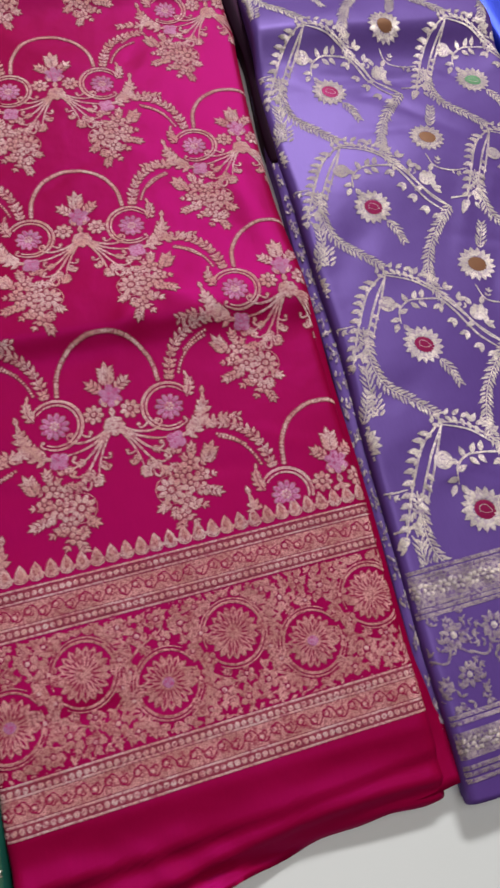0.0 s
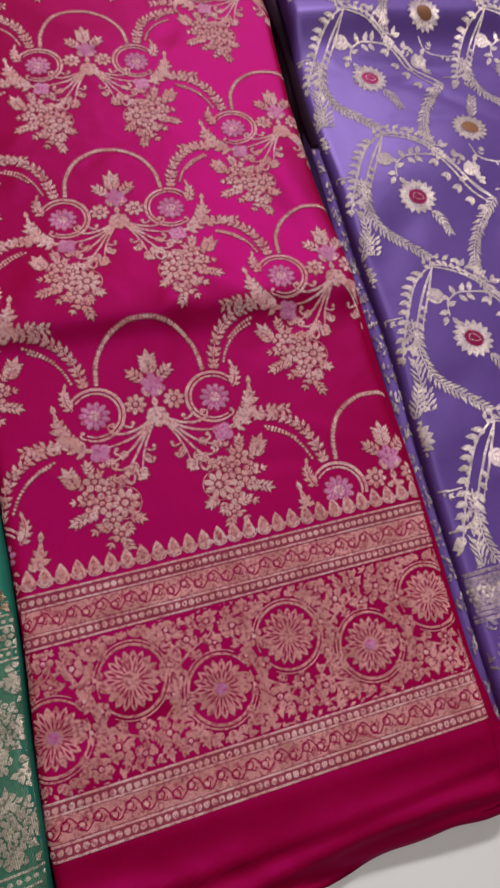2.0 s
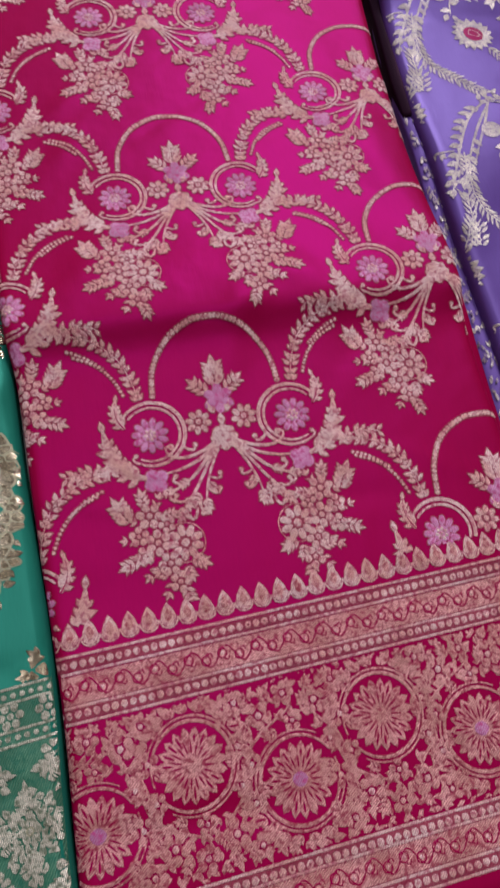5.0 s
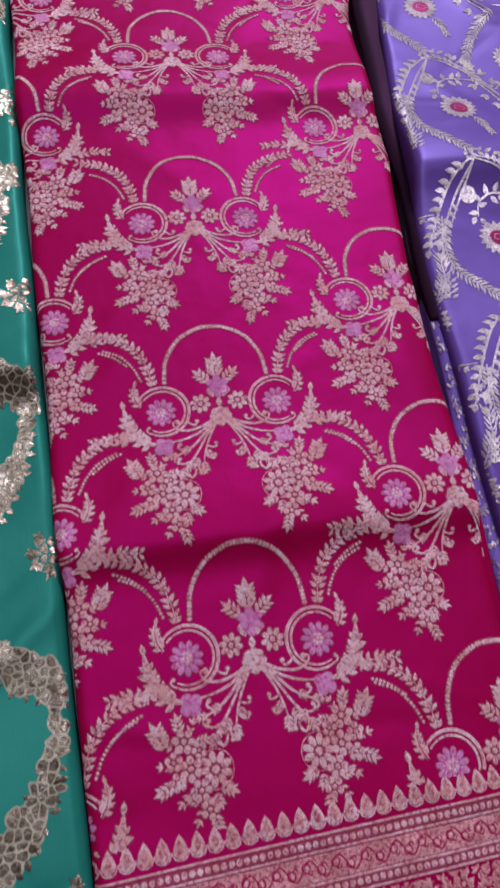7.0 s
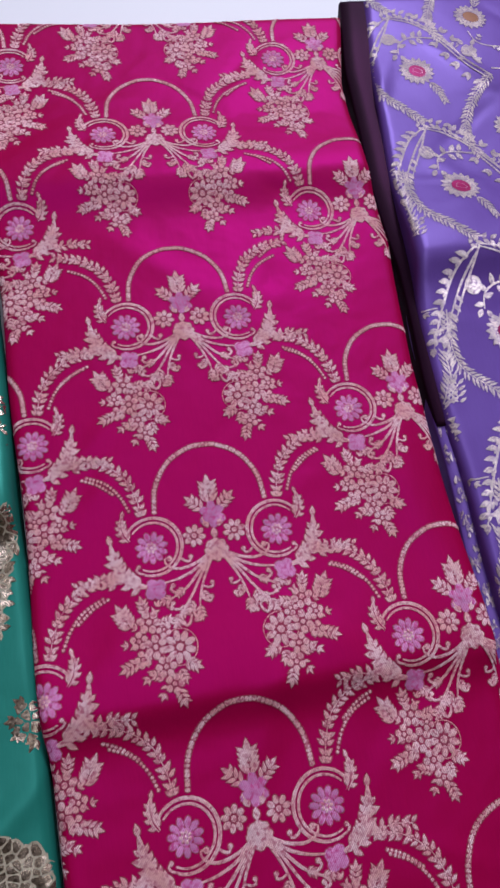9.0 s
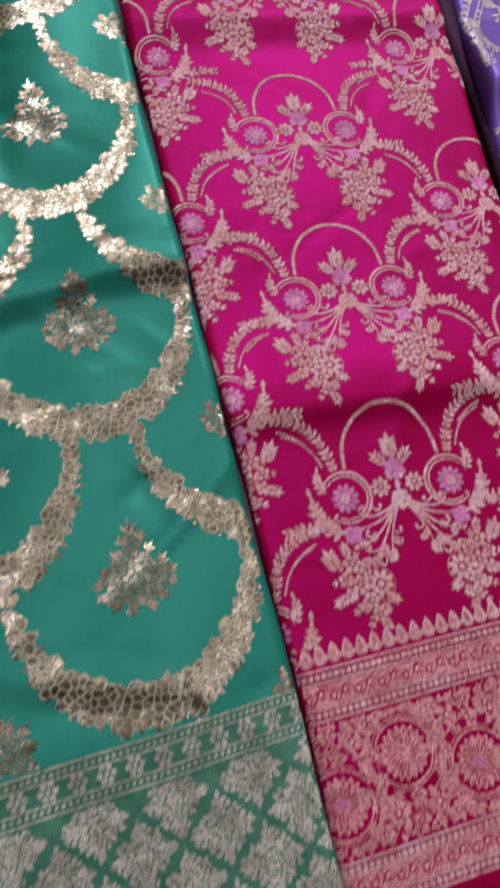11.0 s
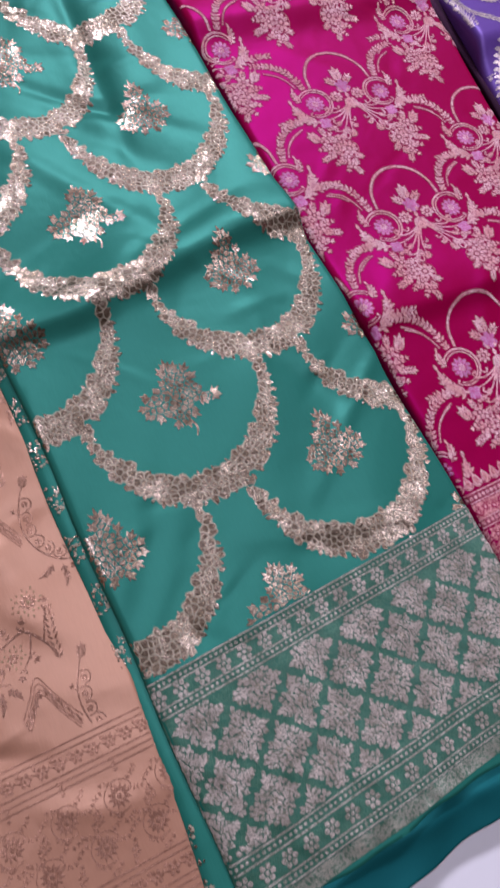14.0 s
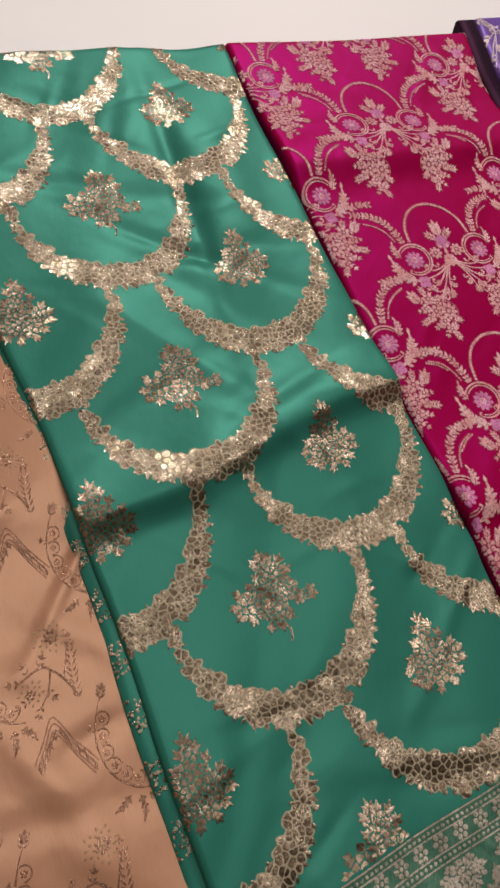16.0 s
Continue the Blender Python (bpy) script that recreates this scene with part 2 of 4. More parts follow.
class Sew:
    """Collects woven pieces, each a little domed over the cloth. Units: millimetres."""

    def __init__(self, back=None):
        self.v, self.f, self.m = [], [], []
        self.rng = random.Random(7)
        self.back, self.rim, self.base = back, 0.28, 0.0

    def _add(self, verts, faces, mat):
        if self.back is not None and len(verts) < 40:
            # darker binding threads show round each piece
            cx, cy = sum(v[0] for v in verts) / len(verts), sum(v[1] for v in verts) / len(verts)
            o, up = len(self.v), self.rng.uniform(-0.16, -0.10)
            for x, y, h in verts:
                d = math.hypot(x - cx, y - cy) + 1e-9
                k = 1 + min(self.rim, d) / d
                self.v.append((cx + (x - cx) * k, cy + (y - cy) * k, up + 0.1 * h))
            self.f += [tuple(i + o for i in f) for f in faces]
            self.m += [self.back] * len(faces)
        o, up = len(self.v), self.base + self.rng.uniform(0, 0.12)
        self.v += [(x, y, h + up) for x, y, h in verts]
        self.f += [tuple(i + o for i in f) for f in faces]
        self.m += [mat] * len(faces)

    def leaf(self, x, y, deg, length, width, mat=0, h=0.45, n=4):
        width = min(width, 0.62 * length)
        a = math.radians(deg)
        ca, sa = math.cos(a), math.sin(a)
        vs = [(x, y, 0.0)]
        for i in range(1, n + 1):
            t = i / (n + 1)
            w, l = width / 2 * math.sin(math.pi * t ** 0.8), length * t
            for s, hh in ((1, 0.0), (0, h), (-1, 0.0)):
                vs.append((x + ca * l - sa * w * s, y + sa * l + ca * w * s, hh))
        vs.append((x + ca * length, y + sa * length, 0.0))
        last = len(vs) - 1
        fs = [(0, 2, 1), (0, 3, 2)]
        for i in range(n - 1):
            b = 1 + 3 * i
            fs += [(b, b + 1, b + 4, b + 3), (b + 1, b + 2, b + 5, b + 4)]
        b = 1 + 3 * (n - 1)
        fs += [(b, b + 1, last), (b + 1, b + 2, last)]
        self._add(vs, fs, mat)

    def blob(self, x, y, r, mat=0, h=0.35, n=8, squash=1.0, deg=0.0, ragged=0.0):
        a0 = math.radians(deg)
        vs, inner = [(x, y, h)], []
        for ring, rr, hh in ((0, 0.6, h * 0.8), (1, 1.0, 0.0)):
            for i in range(n):
                a = 2 * math.pi * i / n
                q = rr * r * (1 + (self.rng.uniform(-ragged, ragged) if ring else 0))
                px, py = q * math.cos(a), q * squash * math.sin(a)
                vs.append((x + px * math.cos(a0) - py * math.sin(a0), y + px * math.sin(a0) + py * math.cos(a0), hh))
        fs = []
        for i in range(n):
            j = (i + 1) % n
            fs += [(0, 1 + i, 1 + j), (1 + i, 1 + n + i, 1 + n + j, 1 + j)]
        self._add(vs, fs, mat)

    def ribbon(self, pts, width, mat=0, h=0.3, step=1.5):
        p = smooth_path(pts, step) if len(pts) < 30 else np.array(pts, float)
        d = np.gradient(p, axis=0)
        d /= np.maximum(1e-9, np.hypot(d[:, 0], d[:, 1]))[:, None]
        w = np.interp(np.linspace(0, 1, len(p)), np.linspace(0, 1, len(np.atleast_1d(width))), np.atleast_1d(width)) / 2
        vs, fs = [], []
        for (x, y), (dx, dy), ww in zip(p, d, w):
            vs += [(x - dy * ww, y + dx * ww, 0.0), (x, y, h), (x + dy * ww, y - dx * ww, 0.0)]
        for i in range(len(p) - 1):
            b = 3 * i
            fs += [(b, b + 1, b + 4, b + 3), (b + 1, b + 2, b + 5, b + 4)]
        self._add(vs, fs, mat)

    def spots(self, pts, gap, r, mat=0, squash=1.0):
        p = smooth_path(pts, 0.4)
        s = np.concatenate([[0], np.cumsum(np.hypot(*np.diff(p, axis=0).T))])
        for q in np.arange(gap / 2, s[-1], gap):
            i = min(len(p) - 2, int(np.searchsorted(s, q)))
            d = p[i + 1] - p[i]
            self.blob(*p[i], r, mat, 0.3, 6, squash, math.degrees(math.atan2(d[1], d[0])))

    def flower(self, x, y, r, n, petal=0, heart=1, turn=0.0, fat=1.0):
        for i in range(n):
            a = turn + 360 * i / n
            ca, sa = math.cos(math.radians(a)), math.sin(math.radians(a))
            self.leaf(x + 0.3 * r * ca, y + 0.3 * r * sa, a, 0.72 * r, fat * 1.22 * r * math.sin(math.pi / n), petal)
        self.blob(x, y, 0.25 * r, heart, 0.6, 8)

    def rosette(self, x, y, r, n=6, petal=0, heart=1, turn=0.0):
        for i in range(n):
            a = math.radians(turn + 360 * i / n)
            self.blob(x + 0.66 * r * math.cos(a), y + 0.66 * r * math.sin(a), 0.33 * r, petal, 0.5, 7, 0.92 * 2 * math.sin(math.pi / n), math.degrees(a))
        self.blob(x, y, 0.25 * r, heart, 0.6, 7)

    def wheat(self, pts, size, gap, mat=0, lean=38, wide=0.45, stem=0.0, taper=1.0, sides=(1, -1)):
        p = smooth_path(pts, 0.5)
        s = np.concatenate([[0], np.cumsum(np.hypot(*np.diff(p, axis=0).T))])
        k = 0
        for q in np.arange(0, s[-1], gap):
            i = min(len(p) - 2, int(np.searchsorted(s, q)))
            d = p[i + 1] - p[i]
            a = math.degrees(math.atan2(d[1], d[0]))
            z = size * (1 + (taper - 1) * q / s[-1]) * self.rng.uniform(0.85, 1.12)
            for sd in sides:
                self.leaf(p[i][0] - 0.5 * sd * d[1] / np.hypot(*d), p[i][1] + 0.5 * sd * d[0] / np.hypot(*d), a + sd * (lean + self.rng.uniform(-8, 8)), z, min(z * wide, 0.74 * gap * math.sin(math.radians(lean))), mat)
        if stem:
            self.ribbon(pts, stem, mat, 0.25)

    def spray(self, x, y, deg, length, mat=0, pairs=2):
        """A small pointed sprig of leaves."""
        ca, sa = math.cos(math.radians(deg)), math.sin(math.radians(deg))
        self.leaf(x + ca * length * 0.45, y + sa * length * 0.45, deg, length * 0.55, length * 0.22, mat)
        for i in range(pairs):
            t = 0.05 + 0.45 * i / max(1, pairs - 1)
            for sd in (1, -1):
                self.leaf(x + ca * length * t, y + sa * length * t, deg + sd * 48, length * 0.42, length * 0.17, mat)

    def bloom(self, x, y, r, n=6, petal=0, heart=0, gap=3, turn=0.0):
        """A full round flower: broad petals, a dark ring of ground, and a beaded heart."""
        for i in range(n):
            a = math.radians(turn + 360 * i / n)
            self.blob(x + 0.70 * r * math.cos(a), y + 0.70 * r * math.sin(a), 0.36 * r, petal, 0.4, 8, min(1.25, 1.8 * math.sin(math.pi / n)), math.degrees(a), 0.06)
        self.base += 0.15
        self.blob(x, y, 0.36 * r, gap, 0.1, 9)
        self.base += 0.2
        self.blob(x, y, 0.25 * r, heart, 0.4, 7, 1, 0, 0.08)
        self.base -= 0.35

    def toothed(self, pts, width, mat=0, vein=3, teeth=6):
        """A solid leaf with a toothed outline and a dark middle vein."""
        p = smooth_path(pts, 0.5)
        d = np.gradient(p, axis=0)
        d /= np.maximum(1e-9, np.hypot(d[:, 0], d[:, 1]))[:, None]
        t = np.linspace(0, 1, len(p))
        body = width * np.interp(t, [0, 0.25, 0.55, 0.85, 1], [0.16, 0.40, 0.44, 0.26, 0.03])
        self.ribbon(p if len(p) >= 30 else pts, np.interp(np.linspace(0, 1, 12), t, body).tolist(), mat, 0.4)
        for k in range(teeth):
            i = int((0.12 + 0.74 * k / teeth) * (len(p) - 1))
            a = math.degrees(math.atan2(d[i][1], d[i][0]))
            for sd in (1, -1):
                o = 0.26 * body[i]
                self.leaf(p[i][0] - sd * d[i][1] * o, p[i][1] + sd * d[i][0] * o, a + sd * (52 - 16 * k / teeth), width * (0.52 - 0.22 * k / teeth), width * 0.26, mat, 0.35)
        self.leaf(p[-1][0] - 2.4 * d[-1][0], p[-1][1] - 2.4 * d[-1][1], math.degrees(math.atan2(d[-1][1], d[-1][0])), width * 0.5, width * 0.26, mat, 0.35)
        self.base += 0.3
        self.ribbon(p[: int(0.85 * len(p))].tolist(), [0.7, 0.5, 0.3], vein, 0.1)
        self.base -= 0.3

    def curl(self, x, y, deg, size, mat=0, side=1):
        """A short stalk that ends in a round curl."""
        a = math.radians(deg)
        ca, sa = math.cos(a), math.sin(a)
        pts = [(x + ca * u - sa * v * side, y + sa * u + ca * v * side) for u, v in ((0, 0), (0.6 * size, 0.1 * size), (size, 0.45 * size), (0.75 * size, 0.8 * size))]
        self.ribbon(pts, [0.20 * size, 0.26 * size, 0.22 * size], mat)
        self.blob(*pts[-1], 0.24 * size, mat, 0.4, 7)

    def both(self):
        """Mirrors all pieces left to right."""
        o = len(self.v)
        self.v += [(-x, y, h) for x, y, h in self.v]
        self.f += [tuple(i + o for i in reversed(f)) for f in self.f]
        self.m += self.m[:]
        return self


class Cloth:
    """The top sheet of a folded sari: its edges, its folds, and the pieces woven on it."""

    def __init__(self, left, right, hem, top, relief, round_r=0.007, base=0.0, hem_line=None):
        self.lk, self.rk, self.hem, self.top = np.array(left), np.array(right), hem, top
        self.relief, self.r, self.base, self.hem_line = relief, round_r, base, hem_line

    def left(self, y):
        return np.interp(y, self.lk[:, 0], self.lk[:, 1]) + 0.0008 * np.sin(y * 41 + self.lk[0, 1] * 50)

    def right(self, y):
        return np.interp(y, self.rk[:, 0], self.rk[:, 1]) + 0.0008 * np.sin(y * 37 + 2)

    def z(self, x, y):
        d = np.minimum(x - self.left(y), self.right(y) - x)
        d = np.minimum(d, self.top - y)
        k = np.clip(self.r - d, 0, self.r)
        return self.base + self.relief(x, y) - (self.r - np.sqrt(np.maximum(0, self.r ** 2 - k ** 2)))

    def sheet(self, name, mat, parent, foot, label="", ny=320, nx=100, edge_wave=0.0012):
        s = np.linspace(0, 1, nx)
        s = np.concatenate([[0, 0.004, 0.009, 0.016], s[2:-2], [0.984, 0.991, 0.996, 1]])
        t = np.concatenate([np.linspace(0, 0.985, ny), [0.99, 0.994, 0.997, 1]])
        S, T = np.meshgrid(s, t)
        x0 = self.left(np.array(0.0)) + S * (self.right(np.array(0.0)) - self.left(np.array(0.0)))
        hem = (np.interp(x0, *self.hem_line) if self.hem_line else self.hem) + edge_wave * (np.sin(x0 * 60) + 0.6 * np.sin(x0 * 143 + 1))
        Y = hem + T * (self.top - hem)
        X = self.left(Y) + S * (self.right(Y) - self.left(Y))
        Z = self.z(X, Y)
        h, w = X.shape
        verts = np.stack([X, Y, Z], -1).reshape(-1, 3).tolist()
        faces = [(j * w + i, j * w + i + 1, (j + 1) * w + i + 1, (j + 1) * w + i) for j in range(h - 1) for i in range(w - 1)]
        rim = [i for i in range(w)] + [j * w + w - 1 for j in range(1, h)] + [(h - 1) * w + i for i in range(w - 2, -1, -1)] + [j * w for j in range(h - 2, 0, -1)]
        o = len(verts)
        cx, cy = float(X.mean()), float(Y.mean())
        for i in rim:
            x, y, z = verts[i]
            verts.append((x + 0.003 * np.sign(cx - x), y + 0.003 * np.sign(cy - y), foot))
        n = len(rim)
        for k in range(n):
            a, b = rim[k], rim[(k + 1) % n]
            faces.append((b, a, o + k, o + (k + 1) % n))
        return mesh_ob(name, verts, faces, [mat], parent=parent, label=label)

    def weave(self, name, sew, mats, parent, x=0.0, y=0.0, deg=0.0, scale=1.0, flip=1, low=None, high=None, label="", lift=0.00035):
        """Lays sewn pieces (millimetres, about x, y) on the sheet, cut at its edges."""
        v = np.array(sew.v, float) * 0.001 * scale
        ca, sa = math.cos(math.radians(deg)), math.sin(math.radians(deg))
        px = x + flip * v[:, 0] * ca - v[:, 1] * sa
        py = y + flip * v[:, 0] * sa + v[:, 1] * ca
        ok = (px > self.left(py) + 0.0006) & (px < self.right(py) - 0.0006) & (py > self.hem + 0.002) & (py < self.top - 0.0008)
        if low is not None:
            ok &= py > low(px)
        if high is not None:
            ok &= py < high(px)
        keep = [k for k, f in enumerate(sew.f) if all(ok[i] for i in f)]
        if len(keep) < 8:
            return None
        used = sorted({i for k in keep for i in sew.f[k]})
        at = {i: n for n, i in enumerate(used)}
        pz = self.z(px[used], py[used]) + lift + 0.5 * v[used, 2]
        faces = [tuple(at[i] for i in (sew.f[k] if flip > 0 else sew.f[k][::-1])) for k in keep]
        ob = mesh_ob(name, np.stack([px[used], py[used], pz], 1).tolist(), faces, mats, [sew.m[k] for k in keep], parent, label)
        if name in ("dotted_trim", "under_fold_brocade", "posy", "flower_spray", "lozenge", "crescent_garland", "border_brocade", "rosette_trim", "edge_sprig", "flower_trim", "frayed_end"):
            tagged(ob, kind="stuff")
        return ob


def patch(cloth, name, mat, parent, place, u0, u1, v0, v1, lift, label=""):
    """A plain woven strip laid on a sheet, between weave lines u and v (millimetres)."""
    us, vs = np.linspace(u0, u1, int((u1 - u0) / 3) + 2), np.linspace(v0, v1, int((v1 - v0) / 3) + 2)
    pts, ok = [], []
    for v in vs:
        for u in us:
            x, y = place(u / 1000, v / 1000)
            xl, xr = float(cloth.left(y)) + 0.0008, float(cloth.right(y)) - 0.0008
            x = min(max(x, xl), xr)
            pts.append((x, y, float(cloth.z(np.array(x), np.array(y))) + lift))
    w = len(us)
    faces = [(j * w + i, j * w + i + 1, (j + 1) * w + i + 1, (j + 1) * w + i) for j in range(len(vs) - 1) for i in range(w - 1)
             if abs(pts[j * w + i][0] - pts[j * w + i + 1][0]) > 1e-5]
    return mesh_ob(name, pts, faces, [mat], parent=parent, label=label)


def thing(name, label, category, group=""):
    ob = new(name)
    ob.empty_display_size = 0.02
    return tagged(ob, label, category, group)


def hump(y, c, h, near, far):
    """A fold across the cloth at c: steep towards the hem, soft beyond."""
    return h * np.where(y < c, np.exp(-((y - c) / near) ** 2), np.exp(-((y - c) / far) ** 2))


def bulge(x, y, cx, cy, rx, ry, h, deg=0.0):
    a = math.radians(deg)
    u, v = (x - cx) * math.cos(a) + (y - cy) * math.sin(a), -(x - cx) * math.sin(a) + (y - cy) * math.cos(a)
    return h * np.exp(-(u / rx) ** 2 - (v / ry) ** 2)


def crumple(x, y, seed, n, box, height, size=1.0):
    """Soft stray creases in chance directions over a stretch of cloth."""
    r, z = random.Random(seed), 0
    for _ in range(n):
        z = z + bulge(x, y, r.uniform(box[0], box[1]), r.uniform(box[2], box[3]), size * r.uniform(0.03, 0.09), size * r.uniform(0.007, 0.016), height * r.uniform(-1, 1), r.uniform(-50, 70))
    return z


TABLE_Z = -0.030

# ---------------------------------------------------------------- room and table
SX, SY, ROOM_H = 5.2, 5.2, 4.1
for nm, bx in (("floor", (-SX, SX, -SY, SY, -0.80, -0.75)), ("ceiling", (-SX, SX, -SY, SY, ROOM_H, ROOM_H + 0.05)),
               ("wall_north", (-SX, SX, SY, SY + 0.1, -0.75, ROOM_H)), ("wall_south", (-SX, SX, -SY - 0.1, -SY, -0.75, ROOM_H)),
               ("wall_east", (SX, SX + 0.1, -SY, SY, -0.75, ROOM_H)), ("wall_west", (-SX - 0.1, -SX, -SY, SY, -0.75, ROOM_H))):
    tagged(part(nm, box_bm(*bx), WALL_PAINT, None), "plain beige painted " + nm.split("_")[0] + " of the shop", nm.split("_")[0], kind="structure")

MAT_W, _nt, _ns, _li, _b = nodes_of("striped_rug")
_g = _ns.new("ShaderNodeNewGeometry")
_w = node(_nt, "ShaderNodeTexWave", Scale=14.0, Distortion=1.0, Detail=2.0)
_li.new(_g.outputs["Position"], _w.inputs["Vector"])
_r = _ns.new("ShaderNodeValToRGB")
_r.color_ramp.elements[0].color, _r.color_ramp.elements[1].color = (0.10, 0.15, 0.09, 1), (0.50, 0.33, 0.17, 1)
_li.new(_w.outputs["Fac"], _r.inputs["Fac"])
_li.new(_r.outputs["Color"], _b.inputs["Base Color"])
_b.inputs["Roughness"].default_value = 0.9
rug = tagged(part("rug", box_bm(-1.2, 1.4, -1.4, -0.02, -0.75, -0.742, 0.003), MAT_W, None), "tan and green striped rug on the floor", "rug")

table = thing("display_table", "white laminate display table with a grey edge strip", "table")
part("tabletop", box_bm(-1.0, 1.25, -0.120, 1.25, TABLE_Z - 0.030, TABLE_Z, 0.0015), LAMINATE, table)
part("edge_strip", box_bm(-1.0, 1.25, -0.1235, -0.1195, TABLE_Z - 0.028, TABLE_Z - 0.0005, 0.0008), EDGE_STRIP, table, "grey edge strip")
for lx in (-0.93, 1.18):
    for ly in (-0.05, 1.18):
        part("leg", box_bm(lx - 0.025, lx + 0.025, ly - 0.025, ly + 0.025, -0.75, TABLE_Z - 0.030, 0.003), EDGE_STRIP, table)


def clip_half(poly, mx, my, nx, ny):
    """Keeps the side of a polygon that lies behind the line through m with normal n."""
    out = []
    for i, (x, y) in enumerate(poly):
        X, Y = poly[(i + 1) % len(poly)]
        d, D = (x - mx) * nx + (y - my) * ny, (X - mx) * nx + (Y - my) * ny
        if d <= 0:
            out.append((x, y))
        if (d < 0 < D) or (D < 0 < d):
            t = d / (d - D)
            out.append((x + t * (X - x), y + t * (Y - y)))
    return out


def cells_in(inside, x0, x1, y0, y1, pitch, seed, keep=1.0, inset=0.4, aim=None, back=None, mat=0, long=1.35):
    """Fills an outline with petal-like cells parted by fine dark lines, as the brocade is drawn."""
    s, r = Sew(None), random.Random(seed)
    s.rng = random.Random(seed + 1)
    pts, row, y = [], 0, y0 - 2 * pitch
    while y < y1 + 2 * pitch:
        x = x0 - 2 * pitch + (pitch / 2 if row % 2 else 0)
        while x < x1 + 2 * pitch:
            pts.append((x + r.uniform(-0.42, 0.42) * pitch, y + r.uniform(-0.42, 0.42) * pitch))
            x += pitch
        y += pitch * 0.86
        row += 1
    P = np.array(pts)
    for i, (px, py) in enumerate(pts):
        if not inside(px, py) or r.random() > keep:
            continue
        near = np.argsort((P[:, 0] - px) ** 2 + (P[:, 1] - py) ** 2)[1:15]
        q = pitch * 0.95
        poly = [(px + q * math.cos(k * math.pi / 5), py + q * math.sin(k * math.pi / 5)) for k in range(10)]
        for j in near:
            dx, dy = P[j, 0] - px, P[j, 1] - py
            poly = clip_half(poly, px + dx / 2, py + dy / 2, dx, dy)
        if len(poly) < 3:
            continue
        cx, cy = sum(p[0] for p in poly) / len(poly), sum(p[1] for p in poly) / len(poly)
        # soften the corners, then draw in the edge
        n = len(poly)
        ring = []
        for k in range(n):
            (ax, ay), (bx, by) = poly[k], poly[(k + 1) % n]
            ring += [(ax + 0.22 * (bx - ax), ay + 0.22 * (by - ay)), (ax + 0.78 * (bx - ax), ay + 0.78 * (by - ay))]
        rim = []
        for x, y in ring:
            d = math.hypot(x - cx, y - cy) + 1e-9
            k = max(0.3, 1 - inset * r.uniform(0.7, 1.3) / d)
            rim.append((cx + (x - cx) * k, cy + (y - cy) * k, 0.0))
        if back is not None:
            vs = [(cx, cy, -0.2)] + [(x + 0.25 * (x - cx), y + 0.25 * (y - cy), -0.2) for x, y in ring]
            s._add(vs, [(0, k + 1, (k + 1) % len(ring) + 1) for k in range(len(ring))], back)
        s._add([(cx, cy, 0.22)] + rim, [(0, k + 1, (k + 1) % len(rim) + 1) for k in range(len(rim))], mat)
    return s
# ---------------------------------------------------------------- pink sari


def pink_relief(x, y):
    z = hump(y, 0.312, 0.0095, 0.015, 0.05) + hump(y, 0.668, 0.0095, 0.021, 0.045) - 0.001 + crumple(x, y, 4, 16, (0.05, 0.3, -0.02, 0.8), 0.0018) + crumple(x, y, 41, 50, (0.04, 0.31, 0.15, 0.83), 0.0011, 0.6)
    z = z - 0.006 * np.clip((0.29 - y) / 0.3, 0, 1) ** 1.2
    z = z + bulge(x, y, 0.285, 0.40, 0.02, 0.07, 0.004, 12) + bulge(x, y, 0.17, 0.305, 0.012, 0.05, 0.0022, -24)
    z = z + 0.0009 * np.sin(x * 21 + y * 9) + 0.0006 * np.sin(y * 31 - x * 17)
    drop = np.clip((0.012 - y) / 0.05, 0, 1.25)
    along = y - 0.03 * (x - 0.1)
    folds = hump(along + 0.003 * np.sin(x * 13), -0.010, 0.0034, 0.0030, 0.010) + hump(along + 0.006 * np.sin(x * 19), -0.027, 0.0040, 0.0030, 0.008) - hump(along - 0.004 * np.sin(x * 11), -0.040, 0.003, 0.003, 0.004) + 0.0014 * np.sin(x * 37 + y * 90)
    return z - 0.0135 * drop + np.minimum(1, 2 * drop) * folds + drop * crumple(x, y, 5, 26, (0.06, 0.3, -0.05, 0.01), 0.0026, 0.8)


pink_cloth = Cloth([(-0.05, 0.0585), (0.0, 0.0565), (0.1, 0.054), (0.2, 0.0505), (0.32, 0.0425), (0.6, 0.0285), (0.78, 0.0205), (0.86, 0.0195)],
                   [(-0.05, 0.302), (0.0, 0.303), (0.3, 0.305), (0.5, 0.307), (0.6, 0.316), (0.67, 0.311), (0.76, 0.315), (0.86, 0.333)],
                   -0.062, 0.838, pink_relief, hem_line=((0.05, 0.10, 0.165, 0.217, 0.266, 0.311), (-0.060, -0.056, -0.040, -0.034, -0.029, -0.028)))
pink = thing("pink_brocade_sari", "folded magenta pink silk sari with rose gold brocade on the table", "sari", "saris on the table")
pink_cloth.sheet("cloth", PINK, pink, TABLE_Z, "smooth magenta pink satin")
